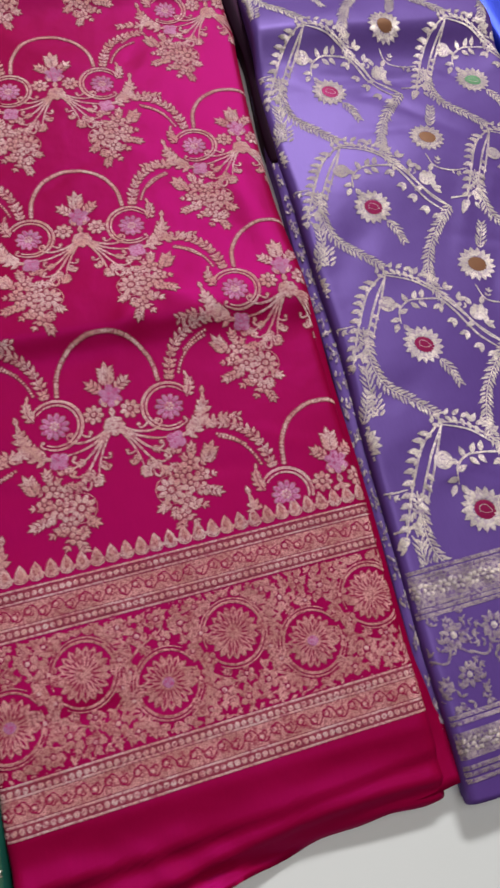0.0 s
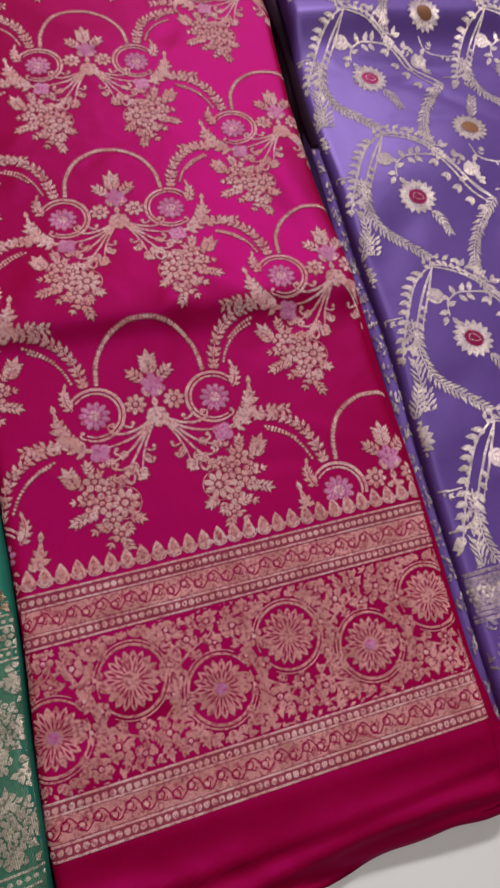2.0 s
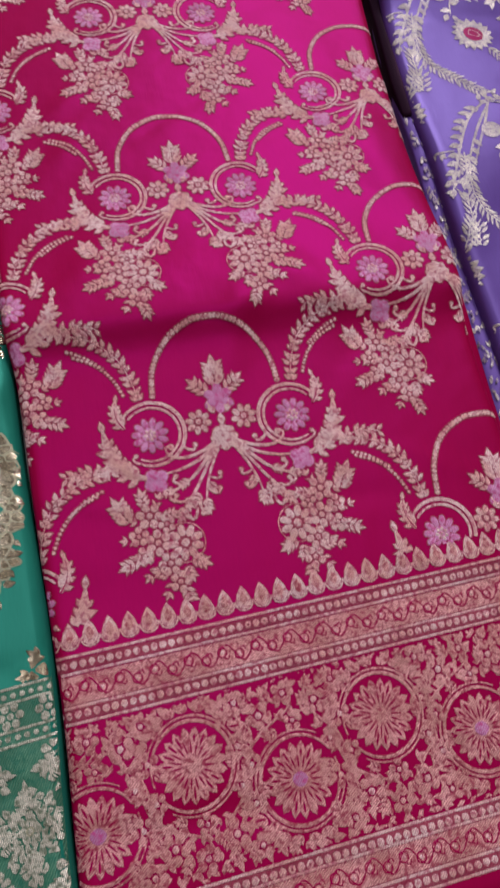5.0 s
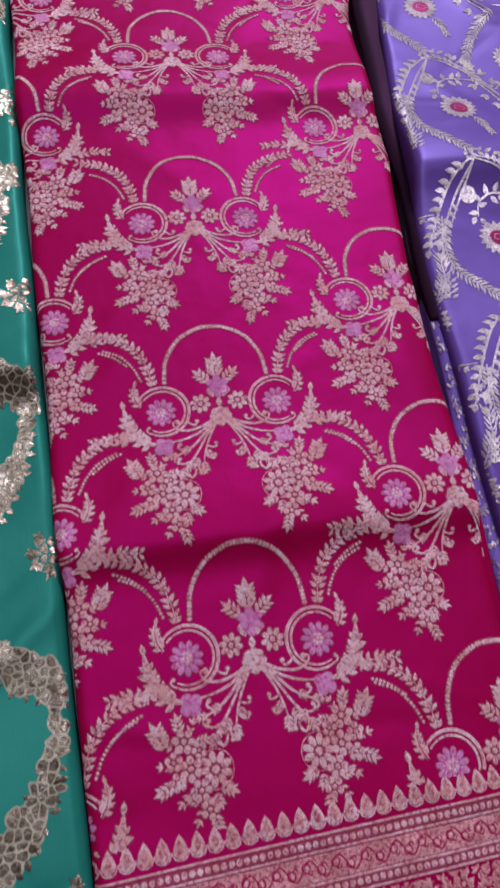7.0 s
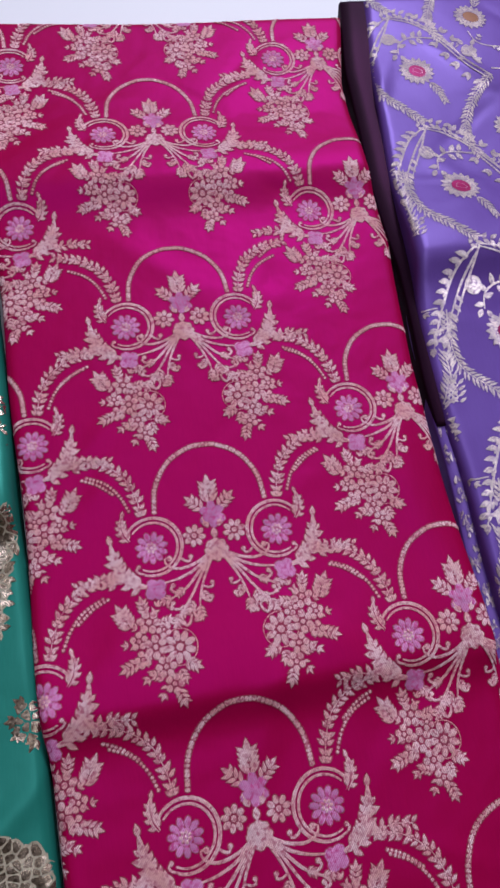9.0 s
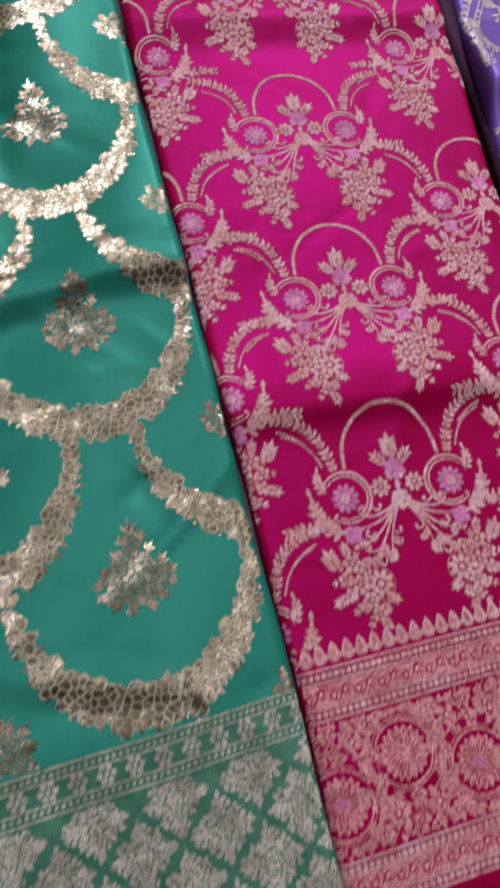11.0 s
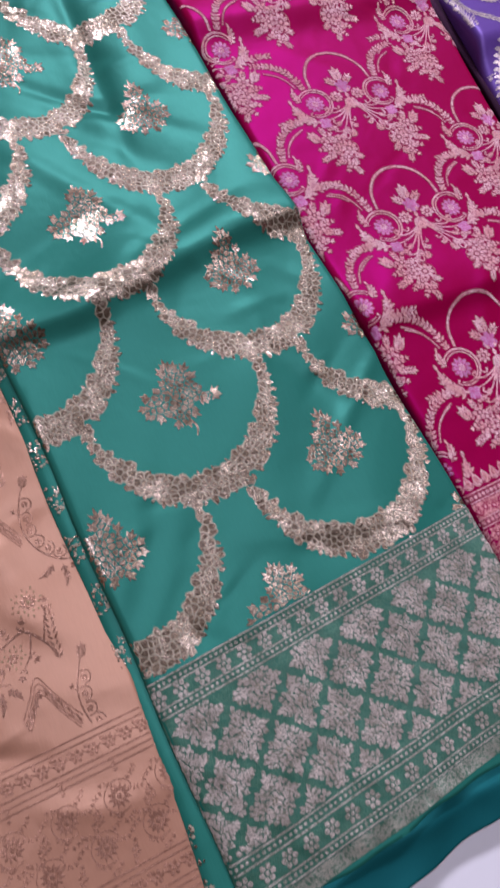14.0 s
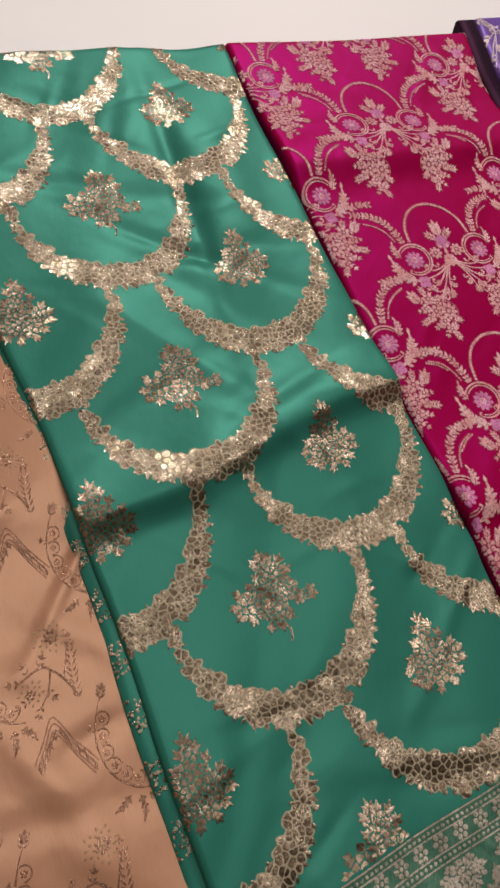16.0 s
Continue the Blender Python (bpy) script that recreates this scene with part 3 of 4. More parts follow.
pink_side = Cloth([(-0.05, 0.27), (0.6, 0.27)], [(-0.03, 0.321), (0.0, 0.319), (0.018, 0.310), (0.05, 0.3065), (0.2, 0.3085), (0.33, 0.3095), (0.42, 0.3065), (0.5, 0.303)], -0.024, 0.47,
                  lambda x, y: -0.0035 - 0.006 * np.clip((0.29 - y) / 0.3, 0, 1) - 0.006 * np.clip((0.03 - y) / 0.03, 0, 1) + 0.0008 * np.sin(y * 26) + 0 * x, 0.005)
pink_side.sheet("under_fold", PINK, pink, TABLE_Z, "lower fold of the pink silk", ny=90, nx=14)
PM = [PINK_GOLD, PINK_LILAC, PINK_BAND, PINK, PINK_BACK]


def pink_motif():
    s = Sew(4)
    s.rim = 0.55
    # right half; the left is its mirror. Scrolled ring of two cords, open towards the leaf
    s.ribbon(arc(37.5, 7.5, 17.4, 28, 292, 60).tolist(), [1.5, 2.0, 2.2, 2.0, 1.4], 0)
    s.ribbon(arc(37.5, 7.3, 14.7, 40, 300, 56).tolist(), [1.1, 1.5, 1.6, 1.5, 1.0], 0)
    s.curl(22.5, -1.0, 235, 6.0, 0, -1)
    s.curl(44, -8.2, 10, 5.0, 0, 1)
    # lilac flower in the ring
    for i in range(11):
        a = 360 * i / 11 + 8
        s.blob(38.3 + 6.9 * math.cos(math.radians(a)), 6.8 + 6.9 * math.sin(math.radians(a)), 2.9, 1, 0.4, 8, 0.62, a)
    s.blob(38.3, 6.8, 4.4, 1, 0.3, 9)
    s.base = 0.3
    s.rosette(38.3, 6.8, 3.6, 7, 0, 0)
    s.base = 0.0
    # small lilac four-lobed flower where the leaf springs
    for a in (45, 135, 225, 315):
        s.blob(38.5 + 3.4 * math.cos(math.radians(a + 10)), -18 + 3.4 * math.sin(math.radians(a + 10)), 3.5, 1, 0.35, 8)
    s.bloom(12.3, 10.3, 6.6, 8, 0, 0, 4, 12)
    # stalks that fan out from the crown
    s.ribbon([(4, -1), (13, -6), (23, -8), (30, -5.5), (31.5, -1.5), (29, -0.5)], [1.6, 1.9, 1.8, 1.5, 1.0], 0)
    s.blob(28.6, -1.2, 1.7, 0, 0.4, 7)
    s.ribbon([(4, -2), (14, -9.5), (24, -13.5), (33, -15)], [1.6, 1.9, 1.6, 1.0], 0)
    s.ribbon([(4, -2.5), (12, -11), (20, -19), (29, -24), (33, -24)], [1.5, 1.8, 1.8, 1.5, 1.0], 0)
    s.ribbon([(3.4, -3), (11, -13), (18, -24), (26, -34), (31, -41)], [1.4, 1.7, 1.6, 1.3, 0.9], 0)
    s.ribbon([(3, -3.5), (9, -14), (13, -24), (15, -33)], [1.3, 1.6, 1.4, 0.9], 0)
    for x, y, a, z in ((15, -31, 262, 9), (19, -27, 285, 9), (26, -34, 300, 9), (22, -20, 330, 8), (30, -24, 345, 8), (12, -23, 240, 7), (24, -29, 270, 8)):
        s.spray(x, y, a, z, 0, 3)
    for x, y, a, z, sd in ((11, -20, 215, 5.0, -1), (13, -26, 235, 5.5, -1), (15, -33, 250, 5.5, 1), (17, -30, 300, 6.0, -1), (20, -35, 275, 6.0, 1), (24, -22, 0, 6.0, 1), (29, -24, -25, 5.5, -1), (25, -31, -8, 5.5, 1)):
        s.curl(x, y, a, z, 0, sd)
    # bud over the ring's end, and the broad toothed leaf beside it
    s.toothed([(51, 12), (54, 17), (55, 23), (53.5, 30)], 8.5, 0, 3, 4)
    s.toothed([(43, -16), (51, -13), (57.5, -5), (61, 5), (62.5, 14)], 13.0, 0, 3, 6)
    s.leaf(55, -8, -12, 11, 5, 0)
    s.leaf(58, -1, 12, 9, 4.5, 0)
    # hanging bunch
    s.bloom(28.8, -51.5, 8.8, 9, 0, 0, 4)
    s.ribbon(arc(28.8, -51.5, 9.9, 0, 350, 40).tolist(), 0.7, 2, 0.2)
    s.bloom(44.5, -35.5, 6.6, 6, 0, 0, 4, 10)
    s.bloom(42, -49.5, 6.4, 6, 0, 0, 4, 30)
    s.bloom(37.5, -60.5, 5.8, 6, 0, 0, 4, 0)
    s.bloom(51, -45, 4.8, 5, 0, 0, 4, 20)
    s.bloom(34, -70, 5.2, 5, 0, 0, 4, 40)
    s.bloom(49.5, -55, 4.6, 5, 0, 0, 4, 0)
    s.bloom(36.5, -41, 4.2, 5, 0, 0, 4, 0)
    for x, y, a, z, k in ((46, -52, -60, 9, 3), (30, -63, 250, 9, 3), (39, -66, 20, 9, 3), (38, -37, 170, 9, 3), (46, -31, 78, 11, 3), (54.5, -38, 62, 17, 4), (41, -31, 118, 8, 2), (52, -56, -22, 12, 3), (53, -47, 10, 8, 2), (27, -60, 205, 11, 3), (32, -73, -108, 11, 3), (38, -70, -62, 9, 2), (44, -62, -40, 9, 2), (24, -58, 240, 7, 2), (48, -40, 30, 8, 2)):
        s.spray(x, y, a, z, 0, k)
    # garlands to the neighbours: a string of leaf pairs and buds above, beads below
    for run, sizes in (([(42, 27), (44.5, 39), (51, 53), (64, 63), (82, 67.5)], 7), ([(61, -11), (72, -8.5), (83, -10)], 3)):
        s.wheat(run, 4.8, 4.4, 0, 50, 0.5, 0.6, 0.92)
        q = smooth_path(run, 0.5)
        for k in range(sizes):
            i = int((k + 0.5) / sizes * (len(q) - 1))
            s.rosette(q[i][0], q[i][1], 2.5, 5, 0, 0, 30 * k)
    s.spots([(49, 30), (54, 41), (62, 50), (74, 56)], 2.3, 0.95, 0)
    s.spots([(65, -19), (74, -23), (84, -31)], 2.3, 0.95, 0)
    # half of the arch over the crown
    s.spots([(34.5, 27), (32, 44), (23, 58.5), (9.5, 66.5), (0, 68)], 2.3, 1.3, 0, 1.2)
    s.both()
    # crown on the axis
    s.blob(0, 0, 6.6, 0, 0.4, 12, 1, 0, 0.05)
    for i in range(8):
        s.blob(5.2 * math.cos(i * math.pi / 4), 5.2 * math.sin(i * math.pi / 4), 2.2, 0, 0.4, 7)
    for i in range(6):
        a = 60 * i + 30
        s.blob(0.5 + 5.2 * math.cos(math.radians(a)), 22 + 5.2 * math.sin(math.radians(a)), 3.7, 1, 0.4, 8, 0.72, a)
    s.base = 0.25
    s.blob(0.5, 22, 3.0, 1, 0.4, 8)
    s.base = 0.0
    s.spray(0, 29, 90, 19, 0, 4)
    s.spray(5, 26, 42, 14, 0, 3)
    s.spray(-5, 26, 138, 14, 0, 3)
    s.leaf(-3, 14, 115, 8, 4, 0)
    s.leaf(3, 14, 65, 8, 4, 0)
    s.leaf(0, 7, 90, 7, 4, 0)
    return s


def pink_y(v, x):
    return v + 0.032 * (x - 0.10)


M1 = pink_motif()
BORDER_TOP = 0.1575
for x0, rows in ((0.150, (0.084, 0.237, 0.389, 0.539, 0.702, 0.853)), (0.2900, (0.160, 0.315, 0.4625, 0.625, 0.780, 0.935)), (0.0085, (0.160, 0.315, 0.4625, 0.625, 0.780, 0.935))):
    for y0 in rows:
        pink_cloth.weave("woven_motif", M1, PM, pink, x0 + (0.006 if y0 > 0.6 and x0 > 0.2 else 0), y0, low=lambda px: pink_y(BORDER_TOP - 0.0015, px))


XL, XR = 50.0, 306.0
tooth = Sew()
tooth.blob(0, 3.0, 3.9, 0, 0.4, 10)
tooth.leaf(0, -0.5, 90, 11.0, 7.0, 0, 0.5, 5)
tooth.base = 0.5
tooth.leaf(0, 1, 90, 7.0, 3.6, 2, 0.4, 4)
tooth.base = 0.0
tooth.ribbon([(-4.5, 3), (-3.2, -0.3), (0, -1.4), (3.2, -0.3), (4.5, 3)], 0.9, 0)
for k in range(29):
    tx = 0.0525 + 0.0092 * k
    pink_cloth.weave("border_tooth", tooth, PM, pink, tx, pink_y(0.1480, tx), 1.8)


def wave_band(v0, v1):
    """Solid woven band with a running wave and buds standing proud of it."""
    s, mid, amp = Sew(), (v0 + v1) / 2, (v1 - v0) * 0.34
    xs = np.arange(XL - 4, XR + 4, 2.0)
    base = np.array([(x, pink_y(mid / 1000, x / 1000) * 1000) for x in xs])
    o, w = 0, (v1 - v0) / 2
    s.ribbon(base, v1 - v0, 2, 0.1)
    xs = np.arange(XL - 4, XR + 4, 0.8)
    s.ribbon(np.array([(x, pink_y(mid / 1000, x / 1000) * 1000 + amp * math.sin(x * 2 * math.pi / 16)) for x in xs]), 0.85, 3, 0.5)
    for k, x in enumerate(np.arange(XL - 4, XR, 8.0)):
        up = 1 if k % 2 else -1
        cy = pink_y(mid / 1000, (x + 4) / 1000) * 1000 - up * amp * 0.25
        s.ribbon(arc(x + 4, cy, 2.1, 40, 390, 34), 0.8, 3, 0.5)
        s.blob(x + 4, cy, 1.1, 0, 0.8, 6)
        s.ribbon([(x + 4, cy + up * 2), (x + 6.5, cy + up * 3.2), (x + 7.2, cy + up * 1.2)], 0.7, 3, 0.5)
    return s


def dot_row(v, r, gap, x0, x1, rise, mat, tilt):
    s = Sew()
    xs = np.arange(x0, x1, 2.0)
    s.ribbon(np.array([(x, v + tilt * (x - 100)) for x in xs]), 5.2, 4, 0.05)
    for x in np.arange(x0, x1, gap):
        s.base = 0.15
        s.blob(x, v + tilt * (x - 100), r, mat, 0.4, 8, 1.0, 0, 0.1)
        s.base = 0.4
        s.blob(x, v + tilt * (x - 100), r * 0.36, 4, 0.1, 6)
    return s


def line_at(vs, width, x0, x1, mat, tilt, ripple=0.0):
    s = Sew()
    xs = np.arange(x0, x1, 2.0)
    for v in vs:
        s.ribbon(np.array([(x, v + tilt * (x - 100) + ripple * math.sin(x * 0.09)) for x in xs]), width, mat, 0.35)
    return s


for a, b in ((123.0, 135.0), (22.0, 33.5)):
    pink_cloth.weave("wave_band", wave_band(a, b), PM, pink)
for v in (139.8, 118.8, 36.8, 17.8):
    pink_cloth.weave("dotted_trim", dot_row(v, 1.75, 4.1, XL, XR, 0, 0, 0.032), PM, pink)
for v in (143.6, 136.2, 122.0, 115.2, 40.2, 34.4, 21.0, 14.4):
    pink_cloth.weave("border_line", line_at((v,), 1.25, XL, XR, 0, 0.032), PM, pink)


def medallion(down):
    """Petalled wheel in a corded ring, with a crest of toothed leaves over half of it."""
    s = Sew()
    n = 19
    s.blob(0, 0, 8.0, 2, 0.1, 16)
    for i in range(n):
        a = 360 * i / n
        ca, sa = math.cos(math.radians(a)), math.sin(math.radians(a))
        s.leaf(15.8 * ca, 15.8 * sa, 180 + a, 11.6, 4.4, 2, 0.4, 5)
        s.base = 0.3
        s.leaf(14.0 * ca, 14.0 * sa, 180 + a, 6.4, 1.1, 3, 0.1)
        s.base = 0.0
        b = math.radians(a + 180 / n)
        s.leaf(5.8 * math.cos(b), 5.8 * math.sin(b), a + 180 / n, 4.6, 1.9, 2, 0.3)
    s.base = 0.4
    for i in range(n):
        a = 360 * (i + 0.5) / n
        s.leaf(4.4 * math.cos(math.radians(a)), 4.4 * math.sin(math.radians(a)), a, 6.2, 0.8, 3, 0.1)
    s.blob(0, 0, 3.4, 1 if down else 2, 0.3, 10, 1, 0, 0.1)
    s.base = 0.0
    ends = (-150, 196) if not down else (30, 376)
    s.ribbon(arc(0, 0, 18.3, *ends, 70), [1.0, 1.7, 1.7, 1.6, 0.8], 2, 0.4)
    s.ribbon(arc(0, 0, 20.4, ends[0] + 25, ends[1] - 25, 70), [0.6, 1.1, 1.1, 0.6], 2, 0.4)
    turn = 90 if not down else -90
    for i in range(15):
        a = turn + (i - 7) * 14.5
        r, lean = 21.6, (34 if i >= 7 else -34)
        x, y = r * math.cos(math.radians(a)), r * math.sin(math.radians(a))
        s.leaf(x, y, a + lean, 8.6, 4.6, 2, 0.4, 5)
        s.base = 0.25
        s.leaf(x, y, a + lean, 6.4, 1.0, 3, 0.1)
        s.base = 0.0
        s.leaf(x, y, a - 0.5 * lean, 4.4, 2.6, 2, 0.3)
    return s


def posy(down):
    """Dark-eyed flowers and leafy twigs that fill the field on a wheel's open side."""
    s = Sew()
    k = -1 if not down else 1
    s.ribbon([(-25, 2 * k), (-20, 17 * k), (-9, 25 * k), (1, 30 * k), (4, 38 * k)], [1.3, 1.5, 1.2, 0.7], 2)
    s.ribbon([(25, 3 * k), (21, 16 * k), (13, 25 * k), (9, 34 * k)], [1.2, 1.4, 1.2, 0.7], 2)
    for fx, fy, r in ((-13, 30, 6.2), (2, 24.5, 4.6), (14, 31, 6.0), (0, 37, 5.4), (24.5, 22, 5.2), (-25, 20, 5.4), (-23, 38, 5.2), (24, 38, 5.0), (26, 6, 4.6), (-26, 4, 4.6)):
        s.bloom(fx, fy * k, r, 5, 2, 0, 3, fx * 7)
    for fx, fy, a, z in ((-18, 24, 140, 8), (-7, 34, 120, 9), (7, 30, 60, 8), (-6, 22, 200, 7), (18, 23, 20, 8), (9, 37, 40, 8), (-17, 38, 150, 8), (19, 37, 70, 8), (-28, 12, 110, 8), (28, 14, 70, 8), (30, 30, 80, 9), (-30, 29, 100, 9)):
        s.spray(fx, fy * k, a * k, z, 2, 3)
    return s


MEDS = (medallion(False), medallion(True))
POSIES = (posy(False), posy(True))
WHEELS = [(0.1088 + 0.0898 * (k // 2) if k % 2 == 0 else 0.1554 + 0.0898 * (k // 2), 0.0868 if k % 2 == 0 else 0.0695, k % 2) for k in range(-2, 6)]
for x, v, dn in WHEELS:
    y = pink_y(v, x)
    lim = dict(low=lambda px: pink_y(0.0410, px), high=lambda px: pink_y(0.1140, px))
    pink_cloth.weave("medallion", MEDS[dn], PM, pink, x, y, 1.8, **lim)
    pink_cloth.weave("posy", POSIES[dn], PM, pink, x, y, 1.8, lift=0.00025, **lim)

# small leaves that close the field between the wheels
fern, rf = Sew(), random.Random(31)
for j in range(14):
    for i in range(42):
        fx, fy = XL + 6.4 * i + (3.2 if j % 2 else 0) + rf.uniform(-0.9, 0.9), 39 + 6.0 * j + rf.uniform(-0.9, 0.9)
        near = min(WHEELS, key=lambda w: math.hypot(fx - 1000 * w[0], fy - 1000 * pink_y(w[1], w[0])))
        dx, dy = fx - 1000 * near[0], fy - 1000 * pink_y(near[1], near[0])
        if math.hypot(dx, dy) > 24.5:
            a = math.degrees(math.atan2(dy, dx)) + (55 if j % 2 else -55) + rf.uniform(-25, 25)
            ca, sa = math.cos(math.radians(a)), math.sin(math.radians(a))
            fern.leaf(fx - 2.6 * ca, fy - 2.6 * sa, a, 5.6, 2.8, 2, 0.3)
            fern.leaf(fx - 2.4 * ca, fy - 2.4 * sa, a + 62, 3.6, 2.0, 2, 0.3)
            fern.leaf(fx - 2.4 * ca, fy - 2.4 * sa, a - 62, 3.6, 2.0, 2, 0.3)
tagged(pink_cloth.weave("fern_ground", fern, PM, pink, low=lambda px: pink_y(0.0410, px), high=lambda px: pink_y(0.1140, px), lift=0.00012), kind="stuff")

# frayed threads along the hem's corner
rt = random.Random(77)
fringe = bmesh.new()
for k in range(46):
    fx = 0.086 + 0.040 * k / 45 + rt.uniform(-0.001, 0.001)
    fy = float(np.interp(fx, (0.05, 0.10, 0.165), (-0.057, -0.053, -0.037)))
    lean, ln, w = rt.uniform(-0.5, 0.3), rt.uniform(0.003, 0.009), rt.uniform(0.0008, 0.0020)
    row = []
    for q in range(5):
        t = q / 4
        cx, cy, cz = fx + lean * ln * t * t, fy - ln * t, TABLE_Z + 0.0065 - 0.005 * t + rt.uniform(0, 0.0012)
        row.append([fringe.verts.new((cx + sx * w * (1 - 0.7 * t), cy, cz + sz)) for sx, sz in ((-1, 0), (0, 0.0006), (1, 0))])
    for a, b in zip(row, row[1:]):
        fringe.faces.new((a[0], a[1], b[1], b[0]))
        fringe.faces.new((a[1], a[2], b[2], b[1]))
tagged(part("frayed_end", fringe, PINK, pink, "loose crimson threads"), kind="stuff")

# ---------------------------------------------------------------- green sari
GT = 4.2


def green_xy(u, v):
    """From the cloth's own weave directions (origin at the border's middle) to the table."""
    a = math.radians(GT)
    return -0.080 + u * math.cos(a) - v * math.sin(a), 0.100 + u * math.sin(a) + v * math.cos(a)


def green_relief(x, y):
    yy = y - 0.02 * np.sin((x + 0.1) * 14)
    z = crumple(x, y, 8, 26, (-0.25, 0.05, 0.1, 0.8), 0.0028) + crumple(x, y, 81, 70, (-0.25, 0.05, 0.1, 0.83), 0.0016, 0.55) + hump(yy, 0.413, 0.012, 0.014, 0.035) + hump(y, 0.70, 0.003, 0.05, 0.08)
    z = z - bulge(x, y, -0.083, 0.66, 0.010, 0.12, 0.005, 0) + bulge(x, y, -0.05, 0.66, 0.03, 0.12, 0.003, 4)
    z = z - bulge(x, y, -0.03, 0.29, 0.012, 0.05, 0.003, 32) + bulge(x, y, -0.075, 0.165, 0.05, 0.012, 0.0022, -14) - bulge(x, y, -0.06, 0.148, 0.04, 0.010, 0.0018, -14)
    z = z + 0.0015 * np.sin(x * 33 + y * 14) + 0.0010 * np.sin(y * 41 - x * 23 + 1) + 0.0012 * np.sin(x * 61 - y * 22)
    drop = np.clip((-0.010 - y) / 0.05, 0, 1)
    return z - 0.003 * drop


green_cloth = Cloth([(-0.07, -0.220), (-0.037, -0.221), (0.109, -0.229), (0.188, -0.234), (0.28, -0.239), (0.41, -0.248), (0.5, -0.259), (0.56, -0.268), (0.86, -0.300)],
                    [(-0.07, 0.0535), (-0.023, 0.0555), (0.03, 0.0560), (0.106, 0.0537), (0.172, 0.0502), (0.337, 0.0415), (0.423, 0.037), (0.476, 0.033), (0.609, 0.0265), (0.746, 0.0195), (0.86, 0.018)],
                    -0.048, 0.836, green_relief, hem_line=((-0.23, 0.056), (-0.0455, -0.0300)))
green = thing("green_brocade_sari", "folded sea green silk sari with silver crescent brocade on the table", "sari", "saris on the table")
green_cloth.sheet("cloth", GREEN, green, TABLE_Z, "smooth sea green satin")
GM = [GREEN_ZARI, GREEN_BAND, GREEN_BACK]
GB = [GREEN_EDGE, GREEN_BAND, GREEN_BACK]


def teal_relief(x, y):
    return -0.003 - 0.05 * np.clip(-0.02 - y, 0, 1) + 0.0012 * np.sin(x * 40 + y * 70) + 0.0010 * np.sin(x * 90 - y * 60) + hump(y, -0.046, 0.0012, 0.006, 0.006) + crumple(x, y, 21, 14, (-0.22, 0.08, -0.06, -0.02), 0.002)


teal_cloth = Cloth([(-0.1, -0.224), (0.0, -0.226), (0.1, -0.229)], [(-0.08, 0.086), (-0.052, 0.080), (-0.034, 0.072), (-0.024, 0.060), (-0.02, 0.050), (0.1, 0.03)], -0.082, -0.005, teal_relief, 0.003, -0.006, hem_line=((-0.22, -0.15, -0.085, 0.0, 0.08), (-0.078, -0.073, -0.069, -0.064, -0.058)))
teal_cloth.sheet("hem_flap", TEAL, green, TABLE_Z, "plain dark teal hem", ny=40, nx=60, edge_wave=0.0010)


def green_under(x, y):
    return -0.008 + 0.001 * np.sin(y * 30)


under = Cloth([(-0.07, -0.2395), (0.04, -0.2375), (0.113, -0.2405), (0.183, -0.2445), (0.34, -0.2525), (0.467, -0.262), (0.56, -0.270), (0.7, -0.28)],
              [(-0.07, -0.19), (0.3, -0.20), (0.7, -0.22)], -0.050, 0.60, green_under, 0.004)
under.sheet("under_fold", GREEN, green, TABLE_Z, "lower fold of the green silk", ny=120, nx=16)
rngu = random.Random(3)
fill = Sew()
for k in range(14):
    yy = 30 + k * 38 if k > 2 else -45 + k * 30
    for j in range(90):
        fill.blob(-246 + rngu.uniform(-12, 14), yy + rngu.uniform(-11, 11), rngu.uniform(0.7, 1.5), 0 if j % 2 else 2, 0.4, 6, 0.8, rngu.uniform(0, 180), 0.2)
under.weave("under_fold_brocade", fill, GM, green)


def crescent(seed):
    def inside(x, y):
        # a garland hung between two tips: thick below, thin at the tips
        t = math.atan2(y, x)
        r = math.hypot(x, y * 1.0)
        if y > 3:
            return False
        k = max(0.0, -y) / max(1e-6, r)
        mid = 73 + 8.5 * k ** 2
        half = 2.2 + 9.6 * k ** 1.25
        return abs(r - mid) < half
    s = cells_in(inside, -90, 90, -98, 6, 5.4, seed, 1.0, 0.50, lambda x, y: math.degrees(math.atan2(y, x)) + 90, 2)
    r = random.Random(seed)
    for a in range(186, 356, 5):
        k = -math.sin(math.radians(a))
        ro = 73 + 8.5 * k * k + 2.2 + 9.6 * k ** 1.25 - 1.5
        s.leaf(ro * math.cos(math.radians(a)), ro * math.sin(math.radians(a)), a + r.uniform(-40, 40), r.uniform(4, 6.5), 3.6, 0)
        ri = 73 + 8.5 * k * k - 2.2 - 9.6 * k ** 1.25 + 1.2
        if a % 2:
            s.leaf(ri * math.cos(math.radians(a)), ri * math.sin(math.radians(a)), a + 180 + r.uniform(-40, 40), r.uniform(2.5, 4), 3.0, 0)
    for sx in (-1, 1):
        s.leaf(74 * sx, -1, 90 + 8 * sx, 11, 6, 0)
        s.leaf(74 * sx, -6, 90 + 40 * sx, 8, 4, 0)
    return s


